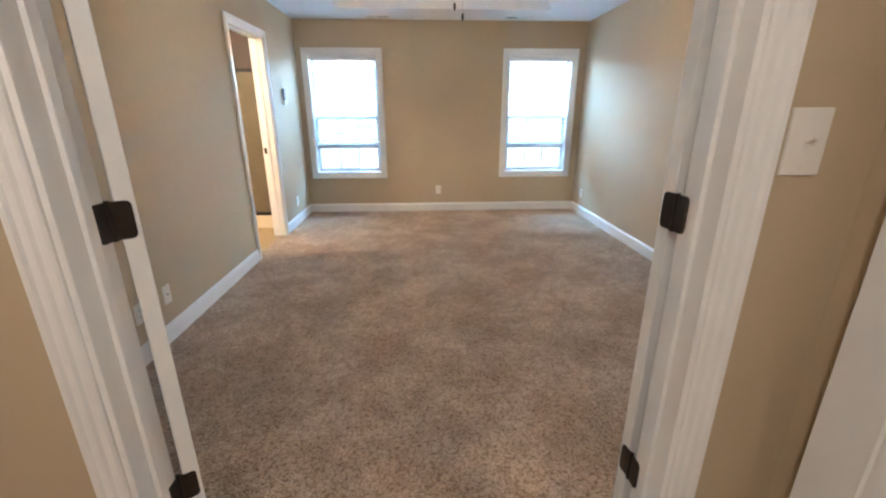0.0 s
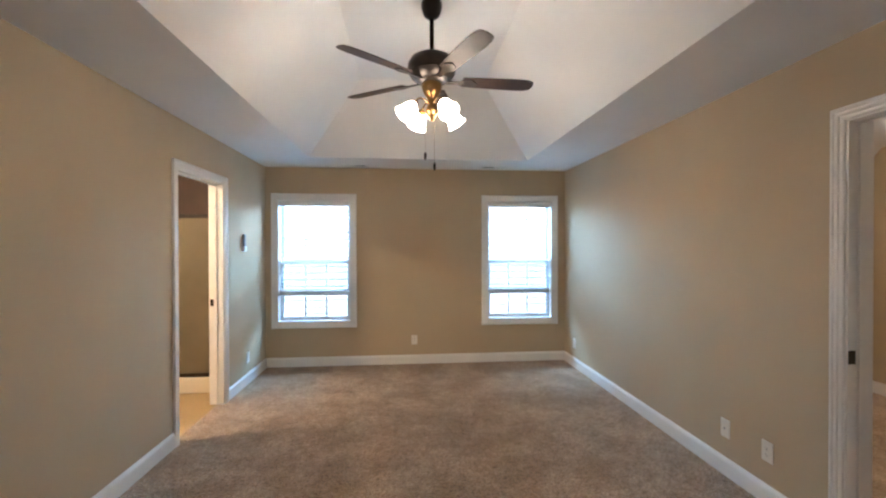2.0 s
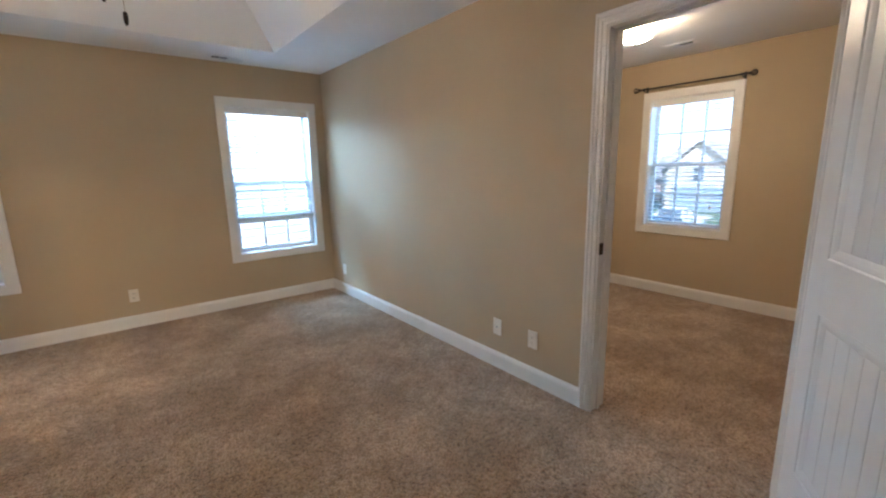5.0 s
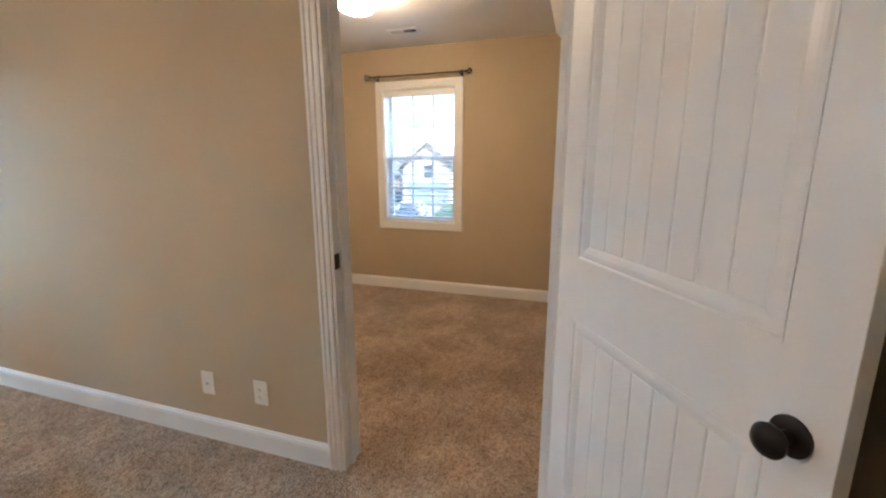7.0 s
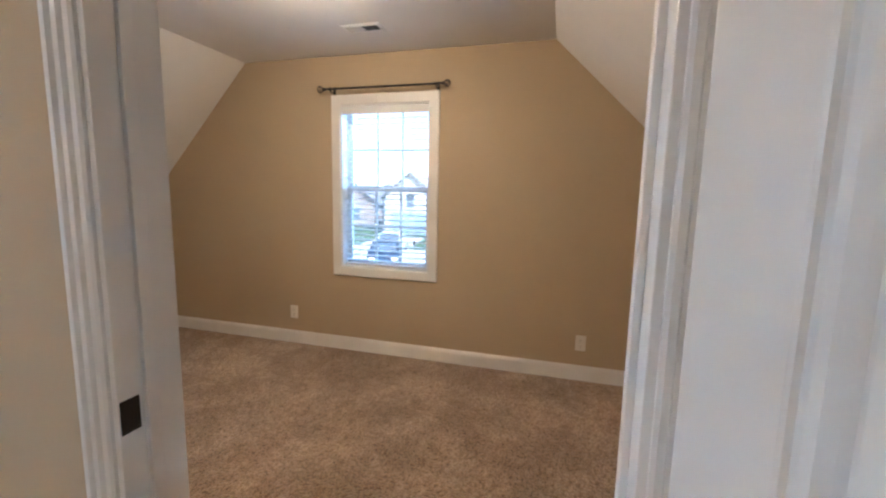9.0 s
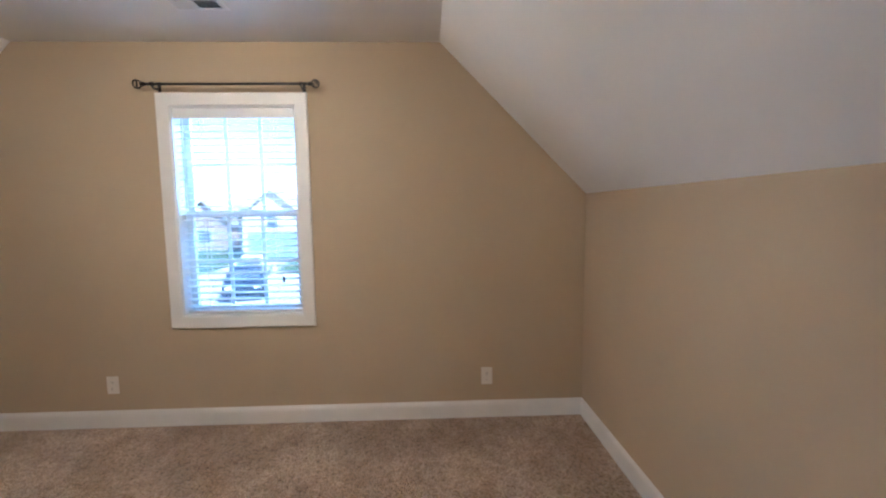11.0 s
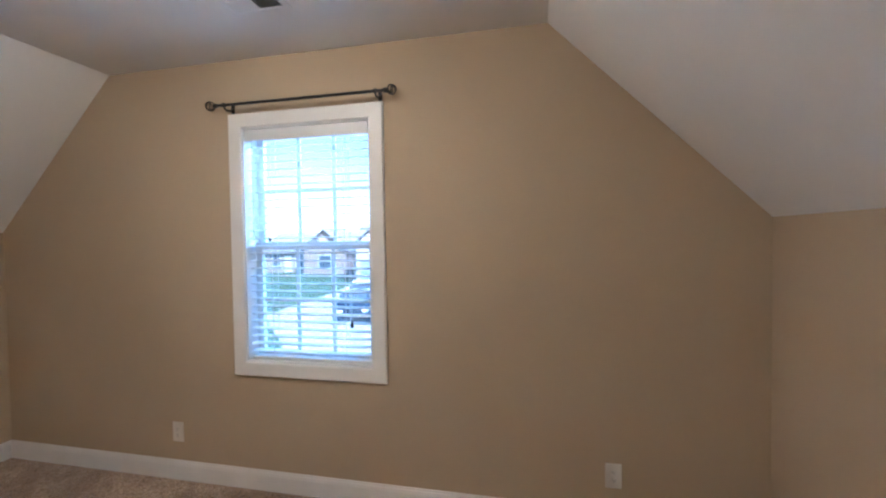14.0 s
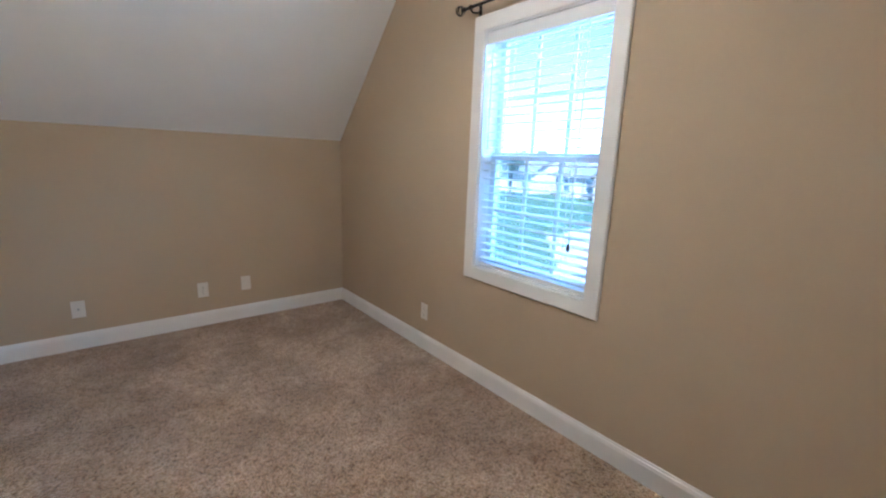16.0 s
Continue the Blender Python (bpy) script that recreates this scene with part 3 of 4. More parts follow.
def blind(axis, d, s, a0, a1, ztop, zbot, tilt, label, wand):
    """A two-inch slatted blind inside the window's reveal, its slats along a."""
    w = a1 - a0
    depth = 0.042
    turn = 0 if axis == "y" else 90
    if axis == "y":
        b = thing("window_blind", (a0 + a1) / 2, d + s * depth, zbot, 0, label, "window blind", "slatted blinds")
    else:
        b = thing("window_blind", d + s * depth, (a0 + a1) / 2, zbot, 90, label, "window blind", "slatted blinds")
    half = w / 2
    top = ztop - zbot
    part("headrail", box(-half, half, -0.028, 0.028, top - 0.045, top, 0.003), VINYL, b)
    part("valance", box(-half, half, -0.040, -0.031, top - 0.062, top, 0.003), VINYL, b) if axis == "y" else part("valance", box(-half, half, 0.031, 0.040, top - 0.062, top, 0.003), VINYL, b)
    part("bottom_rail", box(-half + 0.004, half - 0.004, -0.025, 0.025, 0.0, 0.02, 0.004), VINYL, b)
    pitch = 0.043
    n = int((top - 0.075) / pitch)
    stacked = 6 if zbot > 0.8 else 0
    slat_b = bmesh.new()
    prof = [(-0.025, 0.0), (-0.012, 0.0022), (0.0, 0.003), (0.012, 0.0022), (0.025, 0.0)]
    rows = [[slat_b.verts.new((x, yy, zz)) for yy, zz in prof] for x in (-half + 0.004, half - 0.004)]
    rows_t = [[slat_b.verts.new((x, yy, zz + 0.0026)) for yy, zz in prof] for x in (-half + 0.004, half - 0.004)]
    for i in range(4):
        slat_b.faces.new((rows[0][i], rows[0][i + 1], rows[1][i + 1], rows[1][i]))
        slat_b.faces.new((rows_t[0][i], rows_t[1][i], rows_t[1][i + 1], rows_t[0][i + 1]))
    for i in (0, 4):
        slat_b.faces.new((rows[0][i], rows[1][i], rows_t[1][i], rows_t[0][i]))
    for k in (0, 1):
        slat_b.faces.new(rows[k] + rows_t[k][::-1])
    bmesh.ops.recalc_face_normals(slat_b, faces=slat_b.faces[:])
    first = part("slat", slat_b, SLAT, b)
    first.matrix_basis = pose(0, 0, 0.0245 + 0.006 * stacked + pitch * 0.5, tilt, 0, 0)
    for i in range(1, n + stacked):
        z = 0.0245 + 0.006 * (i - n) if i >= n else 0.0245 + 0.006 * stacked + pitch * (i + 0.5)
        if z > top - 0.07:
            continue
        o = new("slat", first.data)
        o.parent = b
        o.matrix_basis = pose(0, 0, z, 0 if i >= n else tilt + random.uniform(-1.2, 1.2), random.uniform(-0.15, 0.15), 0)
    for fx in (-0.30, 0.30) if w < 0.9 else (-0.33, 0, 0.33):
        for yy in (-0.026, 0.026):
            part("ladder_cord", box(fx * w - 0.0012, fx * w + 0.0012, yy - 0.001, yy + 0.001, 0.01, top - 0.04), VINYL, b)
    side = -1 if axis == "y" else 1
    part("wand", tube([(half * wand, side * 0.044, top - 0.06), (half * wand, side * 0.046, top - 0.62)], 0.004, 8), VINYL, b)
    if axis == "x":
        part("cord_tassel", moved(lathe([(0, 0), (0.008, 0.004), (0.009, 0.02), (0.005, 0.04), (0, 0.042)], 10), pose(-half * 0.72, side * 0.046, 0.20)), BRONZE, b, "dark cord tassel", True)
        part("pull_cord", box(-half * 0.72 - 0.001, -half * 0.72 + 0.001, side * 0.046 - 0.001, side * 0.046 + 0.001, 0.24, top - 0.05), VINYL, b)
    return b


blind("y", YB, 1, W1[0] + 0.018, W1[1] - 0.018, W1[3] - 0.016, 0.865, 4, "white slatted blind drawn three quarters down", -0.86)
blind("y", YB, 1, W2[0] + 0.018, W2[1] - 0.018, W2[3] - 0.016, 0.865, 4, "white slatted blind drawn three quarters down", -0.86)
blind("x", XE, 1, W3[0] + 0.018, W3[1] - 0.018, W3[3] - 0.016, W3[2] + 0.014, -3, "white slatted blind let all the way down, slats open", 0.86)


# ---- fixtures ----
def wall_plate(name, x, y, z, rz, kind, label, category):
    """A cover plate whose back lies at the wall; rz turns its face, which looks to -y."""
    ob = thing(name, x, y, z, rz, label, category, "wall plates")
    part("cover_plate", box(-0.0365, 0.0365, -0.0065, 0.0, -0.058, 0.058, 0.0025), PLATE, ob)
    if kind == "outlet":
        for c in (-0.0195, 0.0195):
            rec = moved(lathe([(0, -0.0), (0.0165, 0.0), (0.0165, 0.0022), (0.015, 0.003), (0, 0.003)], 18), pose(0, -0.0062, c, 90, 0, 0))
            r = part("receptacle", rec, PLATE, ob)
            sb = box(-0.0075, -0.0055, -0.0099, -0.009, c - 0.001, c + 0.007)
            box(0.0055, 0.0075, -0.0099, -0.009, c - 0.001, c + 0.006, 0, sb)
            join(sb, moved(lathe([(0, 0), (0.0025, 0), (0.0025, 0.0008), (0, 0.0008)], 10), pose(0, -0.0092, c - 0.007, 90, 0, 0)))
            part("slots", sb, SLOT, r)
    elif kind == "switch":
        part("surround", box(-0.006, 0.006, -0.0078, -0.006, -0.0125, 0.0125, 0.0006), PLATE, ob)
        part("toggle", moved(box(-0.0045, 0.0045, -0.018, 0.0, -0.006, 0.006, 0.0015), pose(0, -0.006, 0.004, -25, 0, 0)), PLATE, ob)
    elif kind == "jack":
        part("jack", moved(lathe([(0, 0), (0.0065, 0), (0.0065, 0.004), (0.004, 0.004), (0.004, 0.010), (0, 0.010)], 14), pose(0, -0.006, 0.0, 90, 0, 0)), GREYMETAL, ob)
    for c in ((-0.045, 0.045) if kind != "outlet" else (0.0,)):
        part("screw", moved(lathe([(0, 0), (0.0032, 0), (0.0028, 0.0012), (0, 0.0014)], 10), pose(0, -0.0062, c, 90, 0, 0)), PLATE, ob)
    return ob


OUT = "ivory outlet plate low on the tan wall"
wall_plate("wall_outlet", 0.43, YB, 0.30, 0, "outlet", OUT, "outlet")
wall_plate("wall_outlet", XR, 3.082, 0.300, -90, "jack", "ivory cable jack plate low on the tan wall", "outlet")
wall_plate("wall_outlet", XR, 2.770, 0.302, -90, "outlet", OUT, "outlet")
wall_plate("wall_outlet", XR, 5.50, 0.285, -90, "outlet", OUT, "outlet")
wall_plate("wall_outlet", XL, 2.10, 0.295, 90, "outlet", OUT, "outlet")
wall_plate("wall_outlet", XL, 2.363, 0.293, 90, "jack", "ivory cable jack plate low on the tan wall", "outlet")
wall_plate("wall_outlet", XL, 5.22, 0.283, 90, "outlet", OUT, "outlet")
wall_plate("wall_outlet", XE, 3.866, 0.286, -90, "outlet", OUT, "outlet")
wall_plate("wall_outlet", XE, 1.416, 0.286, -90, "outlet", OUT, "outlet")
wall_plate("wall_outlet", 3.07, YK1, 0.282, 0, "jack", "ivory cable jack plate low on the knee wall", "outlet")
wall_plate("wall_outlet", 3.815, YK1, 0.292, 0, "outlet", "ivory outlet plate low on the knee wall", "outlet")
wall_plate("wall_outlet", 4.13, YK1, 0.300, 0, "blank", "small ivory blank plate low on the knee wall", "outlet")
wall_plate("light_switch", 0.880, YH, 1.300, 0, "switch", "ivory toggle light switch beside the entry door", "light switch")

holder = thing("remote_holder", XL, 5.095, 1.505, 90, "small grey fan remote in a white wall holder", "remote")
part("holder_plate", box(-0.028, 0.028, -0.005, 0, -0.085, 0.045, 0.002), VINYL, holder)
part("holder_pocket", box(-0.027, 0.027, -0.034, -0.005, -0.08, -0.03, 0.003), VINYL, holder)
part("remote", box(-0.022, 0.022, -0.030, -0.007, -0.075, 0.095, 0.005), REMOTE, holder, "grey plastic remote control")


def ceiling_vent(x, y, z, rz, w, d, label):
    ob = thing("ceiling_vent", x, y, z, rz, label, "vent", "ceiling vents")
    fb = sweep([(-w / 2, -d / 2), (-w / 2, d / 2), (w / 2, d / 2), (w / 2, -d / 2)], [(0, 0), (0, -0.006), (0.006, -0.008), (0.026, -0.003), (0.028, 0)], lambda a, b, v: (a, b, v), closed=True)
    part("vent_frame", fb, VINYL, ob)
    part("backing", box(-w / 2, w / 2, -d / 2, d / 2, -0.002, -0.0005), SLOT, ob)
    n = 18
    for i in range(n):
        xx = -w / 2 + w * (i + 0.5) / n
        lean = -42 if i < n // 2 else 42
        part("louvre", moved(box(-0.007, 0.007, -d / 2, d / 2, -0.0006, 0.0006), pose(xx, 0, -0.006, 0, lean, 0)), VINYL, ob)
    return ob


ceiling_vent(-0.29, 5.63, ZC, 0, 0.27, 0.09, "white slotted ceiling vent above the window")
ceiling_vent(1.40, 5.63, ZC, 0, 0.27, 0.09, "white slotted ceiling vent above the window")
ceiling_vent(4.525, 2.935, ZC, 90, 0.22, 0.085, "white slotted ceiling vent above the window")


# ---- ceiling fan ----
def ceiling_fan(x, y):
    fan = thing("ceiling_fan", x, y, ZT, 0, "dark bronze ceiling fan, walnut blades, four lit glass shades", "ceiling fan")
    part("canopy", lathe([(0, 0), (0.062, 0), (0.068, -0.012), (0.066, -0.045), (0.052, -0.085), (0.030, -0.105), (0.016, -0.11), (0, -0.11)], 28), BRONZE, fan, smooth=True)
    part("downrod", tube([(0, 0, -0.10), (0, 0, -0.34)], 0.0135, 14), BRONZE, fan, smooth=True)
    part("motor_housing", lathe([(0, -0.315), (0.03, -0.315), (0.035, -0.335), (0.09, -0.345), (0.135, -0.37), (0.155, -0.405), (0.158, -0.435), (0.15, -0.45), (0.152, -0.465), (0.135, -0.49), (0.10, -0.515), (0.065, -0.53), (0, -0.53)], 36), BRONZE, fan, "bronze motor housing with a turned rim", smooth=True)
    part("switch_housing", lathe([(0, -0.525), (0.062, -0.525), (0.068, -0.54), (0.062, -0.57), (0.048, -0.60), (0.036, -0.615), (0.03, -0.63), (0, -0.63)], 28), FANBRASS, fan, smooth=True)
    part("light_hub", lathe([(0, -0.625), (0.026, -0.625), (0.022, -0.66), (0.034, -0.68), (0.040, -0.71), (0.030, -0.74), (0.014, -0.755), (0.010, -0.77), (0, -0.775)], 24), FANBRASS, fan, "antique brass light hub", smooth=True)
    shape = [(0.0, 0.050), (0.10, 0.054), (0.25, 0.060), (0.38, 0.062), (0.44, 0.057), (0.475, 0.042), (0.485, 0.0)]
    outline = [(0.20 + r, w) for r, w in shape] + [(0.20 + r, -w) for r, w in shape[-2::-1]]
    for k in range(5):
        a = FAN_TURN + 72 * k
        bl = slab([(px, py, 0) for px, py in outline], (0, 0, 0.006))
        bmesh.ops.bevel(bl, geom=[e for e in bl.edges if abs(e.verts[0].co.z - e.verts[1].co.z) < 1e-4], offset=0.0018, segments=1, affect="EDGES")
        bl.transform(pose(0, 0, -0.510, 0, 0, a) @ pose(0, 0, 0, -12, 0, 0))
        blade = part("blade", bl, BLADE, fan, "dark walnut fan blade")
        ib = slab([(0.10, 0.016, 0), (0.17, 0.012, 0), (0.21, 0.030, 0), (0.26, 0.040, 0), (0.285, 0.020, 0), (0.30, 0.0, 0), (0.285, -0.020, 0), (0.26, -0.040, 0), (0.21, -0.030, 0), (0.17, -0.012, 0), (0.10, -0.016, 0)], (0, 0, -0.006))
        ib.transform(pose(0, 0, -0.5115, 0, 0, a) @ pose(0, 0, 0, -12, 0, 0))
        part("blade_iron", ib, BRONZE, blade, "bronze blade bracket")
    for k in range(4):
        a = 28 + 90 * k
        arm = tube([(0.02, 0, -0.66), (0.05, 0, -0.64), (0.085, 0, -0.635), (0.11, 0, -0.65), (0.118, 0, -0.675)], 0.006, 10)
        arm.transform(pose(0, 0, 0, 0, 0, a))
        lamp = part("lamp_arm", arm, FANBRASS, fan, smooth=True)
        m = pose(0, 0, 0, 0, 0, a) @ pose(0.118, 0, -0.67, 0, -42, 0)
        part("socket_cap", moved(lathe([(0, 0.004), (0.018, 0.002), (0.025, -0.012), (0.026, -0.028), (0, -0.028)], 18), m), FANBRASS, lamp, smooth=True)
        sh = lathe([(0.022, -0.022), (0.034, -0.034), (0.044, -0.058), (0.047, -0.085), (0.053, -0.108), (0.066, -0.126), (0.063, -0.126), (0.050, -0.108), (0.043, -0.085), (0.040, -0.058), (0.030, -0.036), (0.018, -0.026)], 24)
        part("glass_shade", moved(sh, m), BULBGLOW, lamp, "lit frosted tulip glass shade", smooth=True)
        part("bulb", moved(lathe([(0, -0.03), (0.012, -0.035), (0.026, -0.065), (0.028, -0.082), (0.018, -0.100), (0, -0.106)], 16), m), BULBGLOW, lamp, smooth=True)
    for px, py, z1 in ((-0.045, -0.03, -0.98), (0.02, 0.05, -1.03)):
        chain = tube([(px, py, -0.60), (px, py, z1)], 0.0008, 6)
        c = part("pull_chain", chain, FANBRASS, fan)
        part("pull_fob", moved(lathe([(0, 0), (0.008, -0.006), (0.009, -0.034), (0.005, -0.052), (0, -0.054)], 10), pose(px, py, z1)), BRONZE, c, smooth=True)
    return fan


FAN_TURN = 3.0
ceiling_fan(0.498, 3.30)

# ---- small bedroom ----
dome = thing("ceiling_light", 3.68, 2.91, ZC, 0, "lit flush dome ceiling light with a bronze rim", "ceiling light")
part("pan", lathe([(0, 0), (0.068, 0), (0.076, -0.006), (0.078, -0.018), (0.070, -0.030), (0, -0.030)], 36), BRONZE, dome, smooth=True)
part("glass_bowl", lathe([(0.066, -0.028), (0.094, -0.038), (0.118, -0.054), (0.128, -0.072), (0.122, -0.090), (0.102, -0.108), (0.070, -0.121), (0.034, -0.128), (0, -0.130)], 36), DOMEGLOW, dome, "glowing alabaster glass bowl", smooth=True)
part("finial", lathe([(0, -0.128), (0.010, -0.130), (0.012, -0.140), (0.006, -0.148), (0, -0.152)], 14), BRONZE, dome, smooth=True)

rod = thing("curtain_rod", XE, 2.99, 2.168, 0, "bare dark iron curtain rod with ring finials above the window", "curtain rod")
part("rod", tube([(-0.075, -0.49, 0.0), (-0.075, 0.49, 0.0)], 0.008, 12), IRON, rod, smooth=True)
for s in (-1, 1):
    fin = bmesh.new()
    for turn in (0, 60, 120):
        ring = [(0.024 * math.cos(2 * math.pi * i / 20), 0.024 * math.sin(2 * math.pi * i / 20), 0) for i in range(21)]
        join(fin, moved(tube(ring, 0.0032, 6), pose(-0.075, s * 0.527, 0) @ pose(0, 0, 0, 0, 90, 0) @ pose(0, 0, 0, turn, 0, 0)))
    join(fin, moved(lathe([(0, -0.014), (0.012, -0.010), (0.013, 0.004), (0.009, 0.014), (0, 0.014)], 14), pose(-0.075, s * 0.494, 0, 90, 0, 0)))
    part("finial", fin, IRON, rod, "round cage finial", smooth=True)
    bb = tube([(-0.075, s * 0.44, -0.010), (-0.06, s * 0.44, -0.022), (-0.03, s * 0.44, -0.018), (-0.003, s * 0.44, -0.004)], 0.005, 8)
    join(bb, box(-0.005, 0.0, s * 0.44 - 0.010, s * 0.44 + 0.010, -0.030, 0.032, 0.0015))
    join(bb, moved(lathe([(0, -0.007), (0.0125, -0.007), (0.0125, 0.007), (0, 0.007)], 14), pose(-0.075, s * 0.44, 0, 90, 0, 0)))
    part("bracket", bb, IRON, rod, smooth=True)

# ---- bathroom glimpse ----
shower = thing("shower_enclosure", -2.4, 5.35, 0, 0, "framed shower stall with obscure glass and a cream base", "shower")
part("shower_base", box(-0.98, 0.875, -0.40, 0.44, 0, 0.16, 0.012), TUB, shower, "cream fibreglass shower base")
part("glass_panel", box(-0.96, -0.03, -0.375, -0.367, 0.20, 1.76), OBSCURE, shower, "obscure shower glass")
part("glass_panel", box(-0.01, 0.86, -0.375, -0.367, 0.20, 1.76), OBSCURE, shower, "obscure shower glass")
for z0, z1 in ((0.16, 0.20), (1.76, 1.80)):
    part("rail", box(-0.98, 0.875, -0.385, -0.355, z0, z1, 0.003), BRONZE, shower, "dark bronze rail")
part("post", box(-0.03, -0.01, -0.385, -0.355, 0.20, 1.76, 0.002), BRONZE, shower)
part("back_wall", box(-0.98, 0.875, 0.43, 0.45, 0.16, 2.43), SHOWERBACK, shower, "dark brown shower wall")
part("side_wall", box(0.860, 0.876, -0.34, 0.43, 0.16, 2.43), SHOWERBACK, shower, "dark brown shower wall")
bath_lamp = thing("ceiling_light", -2.35, 3.7, ZC, 0, "lit flush dome ceiling light in the bathroom", "ceiling light")
part("pan", lathe([(0, 0), (0.14, 0), (0.145, -0.02), (0.13, -0.028), (0, -0.028)], 28), BRONZE, bath_lamp, smooth=True)
part("glass_bowl", lathe([(0.13, -0.022), (0.13, -0.04), (0.10, -0.075), (0.05, -0.095), (0, -0.10)], 28), BATHGLOW, bath_lamp, smooth=True)
hall_lamp = thing("ceiling_light", -0.2, -0.75, ZC, 0, "lit flush dome ceiling light in the hall", "ceiling light")
part("pan", lathe([(0, 0), (0.14, 0), (0.145, -0.02), (0.13, -0.028), (0, -0.028)], 28), BRONZE, hall_lamp, smooth=True)
part("glass_bowl", lathe([(0.13, -0.022), (0.13, -0.04), (0.10, -0.075), (0.05, -0.095), (0, -0.10)], 28), HALLGLOW, hall_lamp, smooth=True)


# ---- outside ----
def sheet(name, x0, x1, y0, y1, z, mat, label, category):
    structure(name, box(x0, x1, y0, y1, z - 0.4, z), mat, label, category)


sheet("ground", -600, 900, -700, 700, GROUND, LAWN, "green lawn that runs to the horizon", "grass")
structure("driveway", slab([(6, -4, GROUND - 0.3), (6, 6, GROUND - 0.3), (18, 11.8, GROUND - 0.3), (23.5, 16.6, GROUND - 0.3), (27.5, 17.2, GROUND - 0.3), (34, 17.5, GROUND - 0.3), (40, 18.8, GROUND - 0.3), (40, 14.2, GROUND - 0.3), (31, 12.5, GROUND - 0.3), (30, -4, GROUND - 0.3)], (0, 0, 0.33)), CONCRETE, "pale concrete driveway", "driveway")


def house(x, y, rz, w, d, h, roof_h, mat, garage, label):
    """A house whose front looks to -x: width along y."""
    ob = thing("house", x, y, GROUND, rz, label, "house", "houses across the street")
    part("wall", box(0, d, -w / 2, w / 2, 0, h), mat, ob)
    # side-facing main roof
    r = bmesh.new()
    ov = 0.5
    pts = [(-ov, h - 0.1), (d / 2, h + roof_h), (d + ov, h - 0.1), (d / 2, h + roof_h - 0.25)]
    a = [r.verts.new((px, -w / 2 - ov, pz)) for px, pz in pts]
    c = [r.verts.new((px, w / 2 + ov, pz)) for px, pz in pts]
    for i in range(4):
        r.faces.new((a[i], a[(i + 1) % 4], c[(i + 1) % 4], c[i]))
    r.faces.new(a)
    r.faces.new(c[::-1])
    bmesh.ops.recalc_face_normals(r, faces=r.faces[:])
    part("roof", r, SHINGLE, ob, "grey shingle roof")
    for s in (-1, 1):
        part("gable_end", slab([(0, s * w / 2, h), (d, s * w / 2, h), (d / 2, s * w / 2, h + roof_h - 0.28)], (0, -s * 0.2, 0)), mat, ob)
    # front gable
    gw, gy = w * 0.42, (w * 0.22 if garage else -w * 0.2)
    gh = h + 0.2
    part("front_wing", box(-1.6, 0.02, gy - gw / 2, gy + gw / 2, 0, gh), mat, ob)
    part("front_gable", slab([(-1.6, gy - gw / 2, gh), (-1.6, gy + gw / 2, gh), (-1.6, gy, gh + gw * 0.42)], (d / 2, 0, 0)), mat, ob)
    for s in (-1, 1):
        part("gable_roof", slab([(-2.0, gy, gh + gw * 0.42 + 0.03), (d / 2, gy, gh + gw * 0.42 + 0.03), (d / 2, gy + s * (gw / 2 + 0.4), gh - 0.30), (-2.0, gy + s * (gw / 2 + 0.4), gh - 0.30)], (0, 0, 0.16)), SHINGLE, ob)

    def glazed(px, py, z, ww, hh):
        win = part("window", sweep([(py - ww / 2, z), (py - ww / 2, z + hh), (py + ww / 2, z + hh), (py + ww / 2, z)], [(0, 0), (0, 0.05), (0.1, 0.05), (0.1, 0)], lambda q, zz, v: (px - v, q, zz), closed=True), TRIM, ob)
        part("pane", box(px - 0.02, px + 0.02, py - ww / 2, py + ww / 2, z, z + hh), PANE, win)
        part("mullion", box(px - 0.035, px - 0.02, py - ww / 2, py + ww / 2, z + hh / 2 - 0.03, z + hh / 2 + 0.03), TRIM, win)

    if garage:
        gd = part("garage_door", box(-1.66, -1.60, gy - gw * 0.40, gy + gw * 0.40, 0.05, 2.25), GARAGE, ob, "blue-grey sectional garage door")
        for k in range(1, 4):
            part("panel_joint", box(-1.675, -1.66, gy - gw * 0.40, gy + gw * 0.40, 0.05 + 0.55 * k - 0.02, 0.05 + 0.55 * k + 0.02), TRIM, gd)
        if h > 3.2:
            glazed(-1.6, gy, 2.75, 0.9, 1.3)
    else:
        glazed(-1.6, gy, 0.8, 1.6, 1.5)
    for f in (-0.40, -0.16) if garage else (0.12, 0.36):
        glazed(0.0, f * w, 0.9, 1.0, 1.45)
    part("door", box(-0.06, 0.0, (-0.04 if garage else 0.24) * w - 0.48, (-0.04 if garage else 0.24) * w + 0.48, 0.1, 2.2), TRIM, ob, "white front door")
    return ob


house(43.5, 13.6, 3, 13, 9, 3.7, 2.4, BEIGESIDE, True, "beige house with a tall front gable over its garage")
house(52, 30, 0, 14, 9, 2.8, 2.6, BRICK, False, "one-storey brick house with a grey roof")
house(52, 47, -8, 13, 9, 2.8, 2.8, BEIGESIDE, True, "low beige house with a front gable and garage")
house(50, 66, -14, 14, 9, 2.8, 2.8, BRICK, False, "one-storey brick house with a grey roof")
house(46, -8, 8, 13, 9, 3.7, 2.4, BRICK, True, "brick house with a tall front gable over its garage")

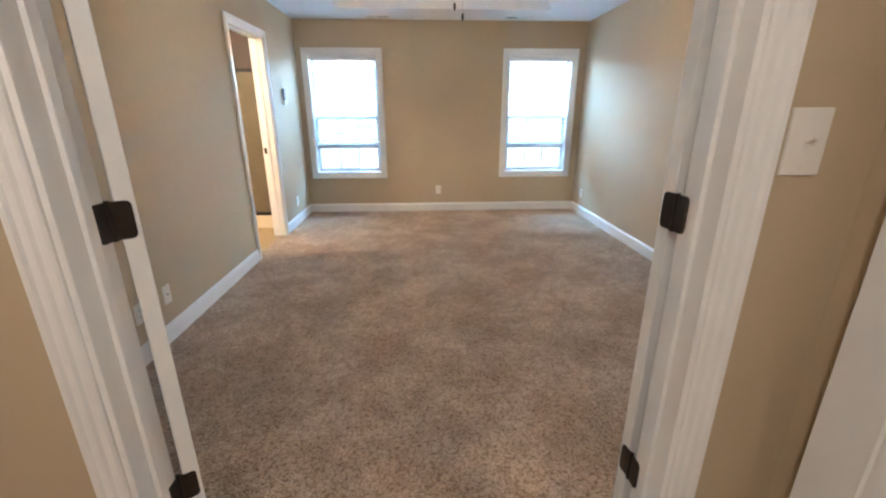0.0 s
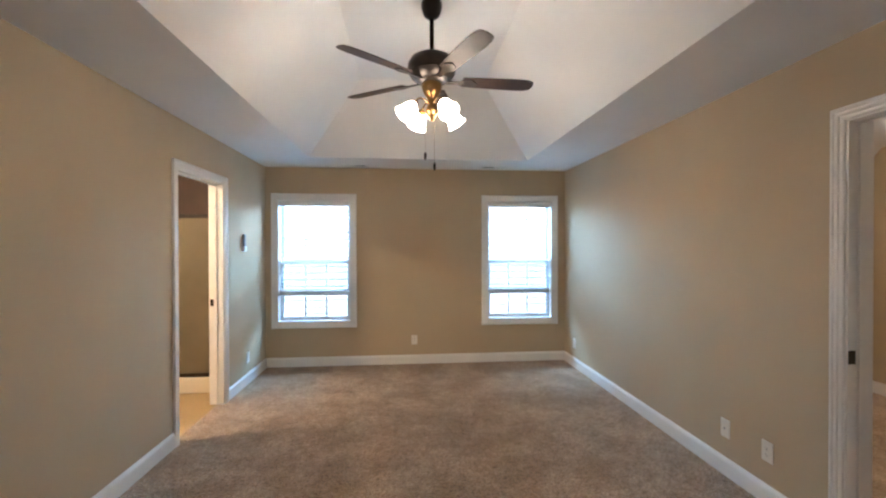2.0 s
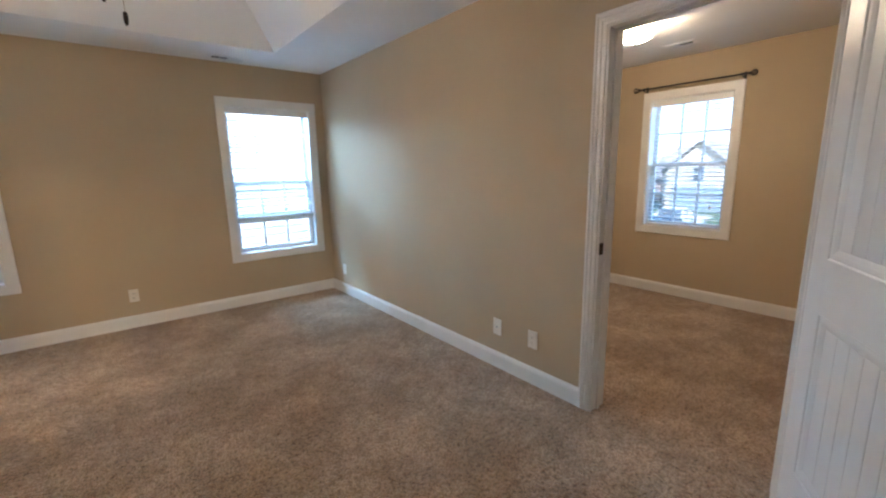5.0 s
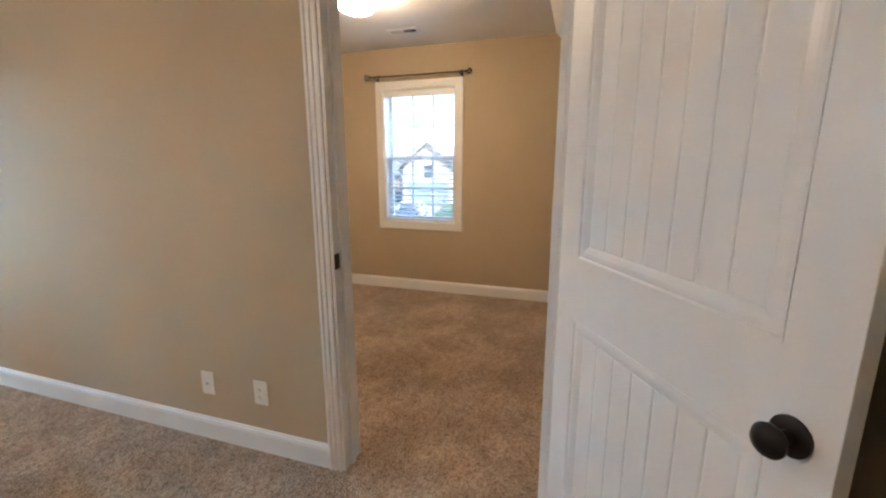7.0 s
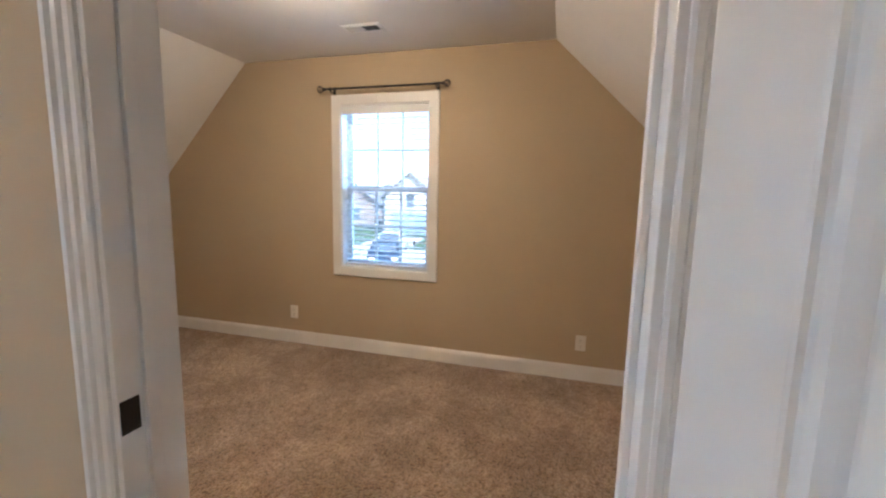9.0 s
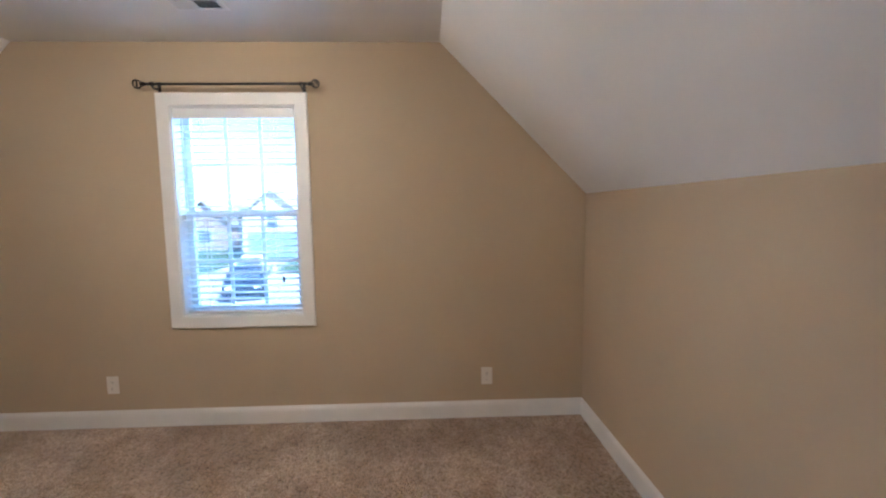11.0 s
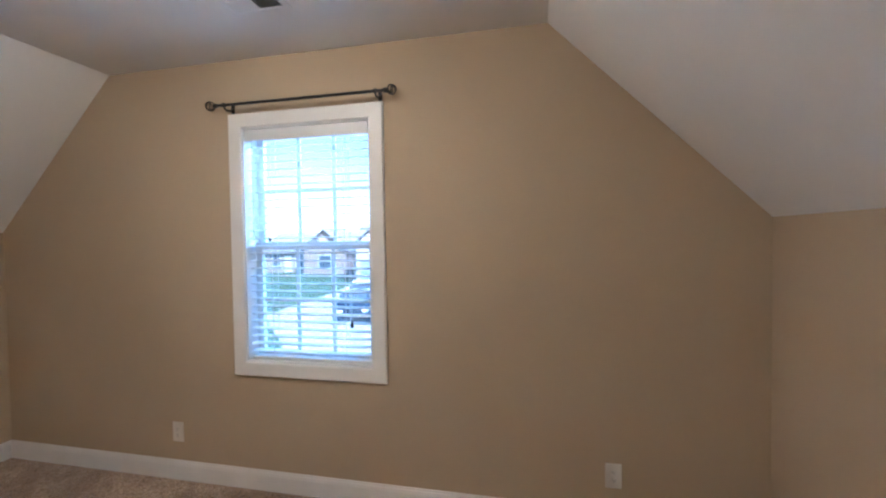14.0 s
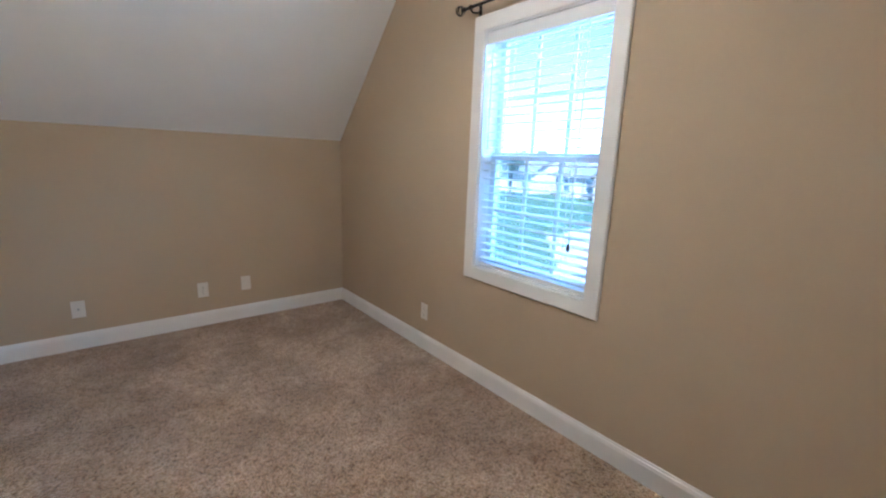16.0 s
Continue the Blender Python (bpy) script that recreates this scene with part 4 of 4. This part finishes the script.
# neighbour's house beside the large bedroom
side_house = thing("neighbour_house", 0.5, 11.2, GROUND, 0, "neighbouring house with white lap siding", "house")
part("wall", box(-9, 9, 0.06, 8, 0, 6.9), SIDING, side_house)
n_b = bmesh.new()
for i in range(40):
    z = 0.15 + i * 0.17
    n_b2 = slab([(-9.02, 0.03, z), (9.02, 0.03, z), (9.02, 0.058, z + 0.178), (-9.02, 0.058, z + 0.178)], (0, -0.006, 0))
    join(n_b, n_b2)
tagged(part("siding", n_b, SIDING, side_house, "overlapping white siding boards"), kind="stuff")
part("roof", slab([(-9.4, -0.3, 6.9), (9.4, -0.3, 6.9), (9.4, 4.2, 9.6), (-9.4, 4.2, 9.6)], (0, 0, 0.2)), SHINGLE, side_house)


def car(x, y, rz, paint, label):
    ob = thing("car", x, y, GROUND + 0.03, rz, label, "car")
    prof = [(-2.2, 0.35), (-2.25, 0.62), (-2.15, 0.88), (-1.25, 0.98), (-0.65, 1.42), (0.75, 1.45), (1.45, 1.02), (2.1, 0.95), (2.22, 0.65), (2.15, 0.35)]
    b = slab([(px, -0.88, pz) for px, pz in prof], (0, 1.76, 0))
    for v in b.verts:
        if v.co.z > 1.2:
            v.co.y *= 0.78
    bmesh.ops.bevel(b, geom=b.edges[:], offset=0.06, segments=2, affect="EDGES")
    body = part("body", b, paint, ob, smooth=True)
    for s in (-1, 1):
        part("side_window", slab([(-1.0, s * 0.84, 1.02), (-0.62, s * 0.725, 1.36), (0.70, s * 0.725, 1.38), (1.2, s * 0.84, 1.03)], (0, s * 0.02, 0.01)), PANE, body)
    part("windscreen", slab([(-1.22, -0.70, 1.03), (-0.72, -0.62, 1.39), (-0.72, 0.62, 1.39), (-1.22, 0.70, 1.03)], (-0.02, 0, 0.02)), PANE, body)
    part("rear_window", slab([(1.42, -0.70, 1.07), (0.82, -0.62, 1.42), (0.82, 0.62, 1.42), (1.42, 0.70, 1.07)], (0.02, 0, 0.02)), PANE, body)
    for px in (-1.4, 1.35):
        for s in (-1, 1):
            w = part("wheel", moved(lathe([(0.20, -0.1), (0.30, -0.11), (0.33, -0.08), (0.33, 0.08), (0.30, 0.11), (0.20, 0.1), (0.20, -0.1)], 20), pose(px, s * 0.80, 0.33, 90, 0, 0)), RUBBER, ob, smooth=True)
            part("rim", moved(lathe([(0, -0.07), (0.2, -0.09), (0.2, 0.09), (0, 0.07)], 16), pose(px, s * 0.80, 0.33, 90, 0, 0)), GREYMETAL, w, smooth=True)
    for s in (-1, 1):
        part("headlight", box(-2.24, -2.12, s * 0.62 - 0.16, s * 0.62 + 0.16, 0.68, 0.80, 0.02), VINYL, ob)
    return ob


car(24.0, 11.3, 20, CARPAINT, "dark blue sedan parked on the driveway")
car(29.5, 13.2, 12, CARWHITE, "white sedan parked on the driveway")


def tree(x, y, h, crown, seed):
    rnd = random.Random(seed)
    ob = thing("tree", x, y, GROUND, 0, "leafy street tree with a thin brown trunk", "tree", "street trees")
    tb = bmesh.new()
    rings = []
    for i in range(6):
        t = i / 5
        rings.append((0.16 * (1 - 0.7 * t), h * 0.75 * t))
    join(tb, lathe(rings, 10))
    tips = []
    for k in range(7):
        a, z0 = rnd.uniform(0, 6.28), h * rnd.uniform(0.3, 0.6)
        tip = Vector((math.cos(a) * crown * 0.7, math.sin(a) * crown * 0.7, z0 + h * 0.3))
        join(tb, tube([(0, 0, z0), tip * 0.5 + Vector((0, 0, z0 * 0.5)), tip], 0.04, 6))
        tips.append(tip)
    part("trunk", tb, BARK, ob)
    cb = bmesh.new()
    for i in range(1500):
        base = rnd.choice(tips + [Vector((0, 0, h * 0.8))])
        p = base + Vector((rnd.gauss(0, crown * 0.28), rnd.gauss(0, crown * 0.28), rnd.gauss(0, crown * 0.28)))
        s = rnd.uniform(0.10, 0.22)
        u = Vector((rnd.uniform(-1, 1), rnd.uniform(-1, 1), rnd.uniform(-1, 1))).normalized()
        v = u.orthogonal().normalized()
        cb.faces.new([cb.verts.new(p + s * c) for c in (u, v * 0.5, -u, -v * 0.5)])
    part("crown", cb, LEAF, ob)
    return ob


tree(44, 38, 6.0, 1.7, 2)
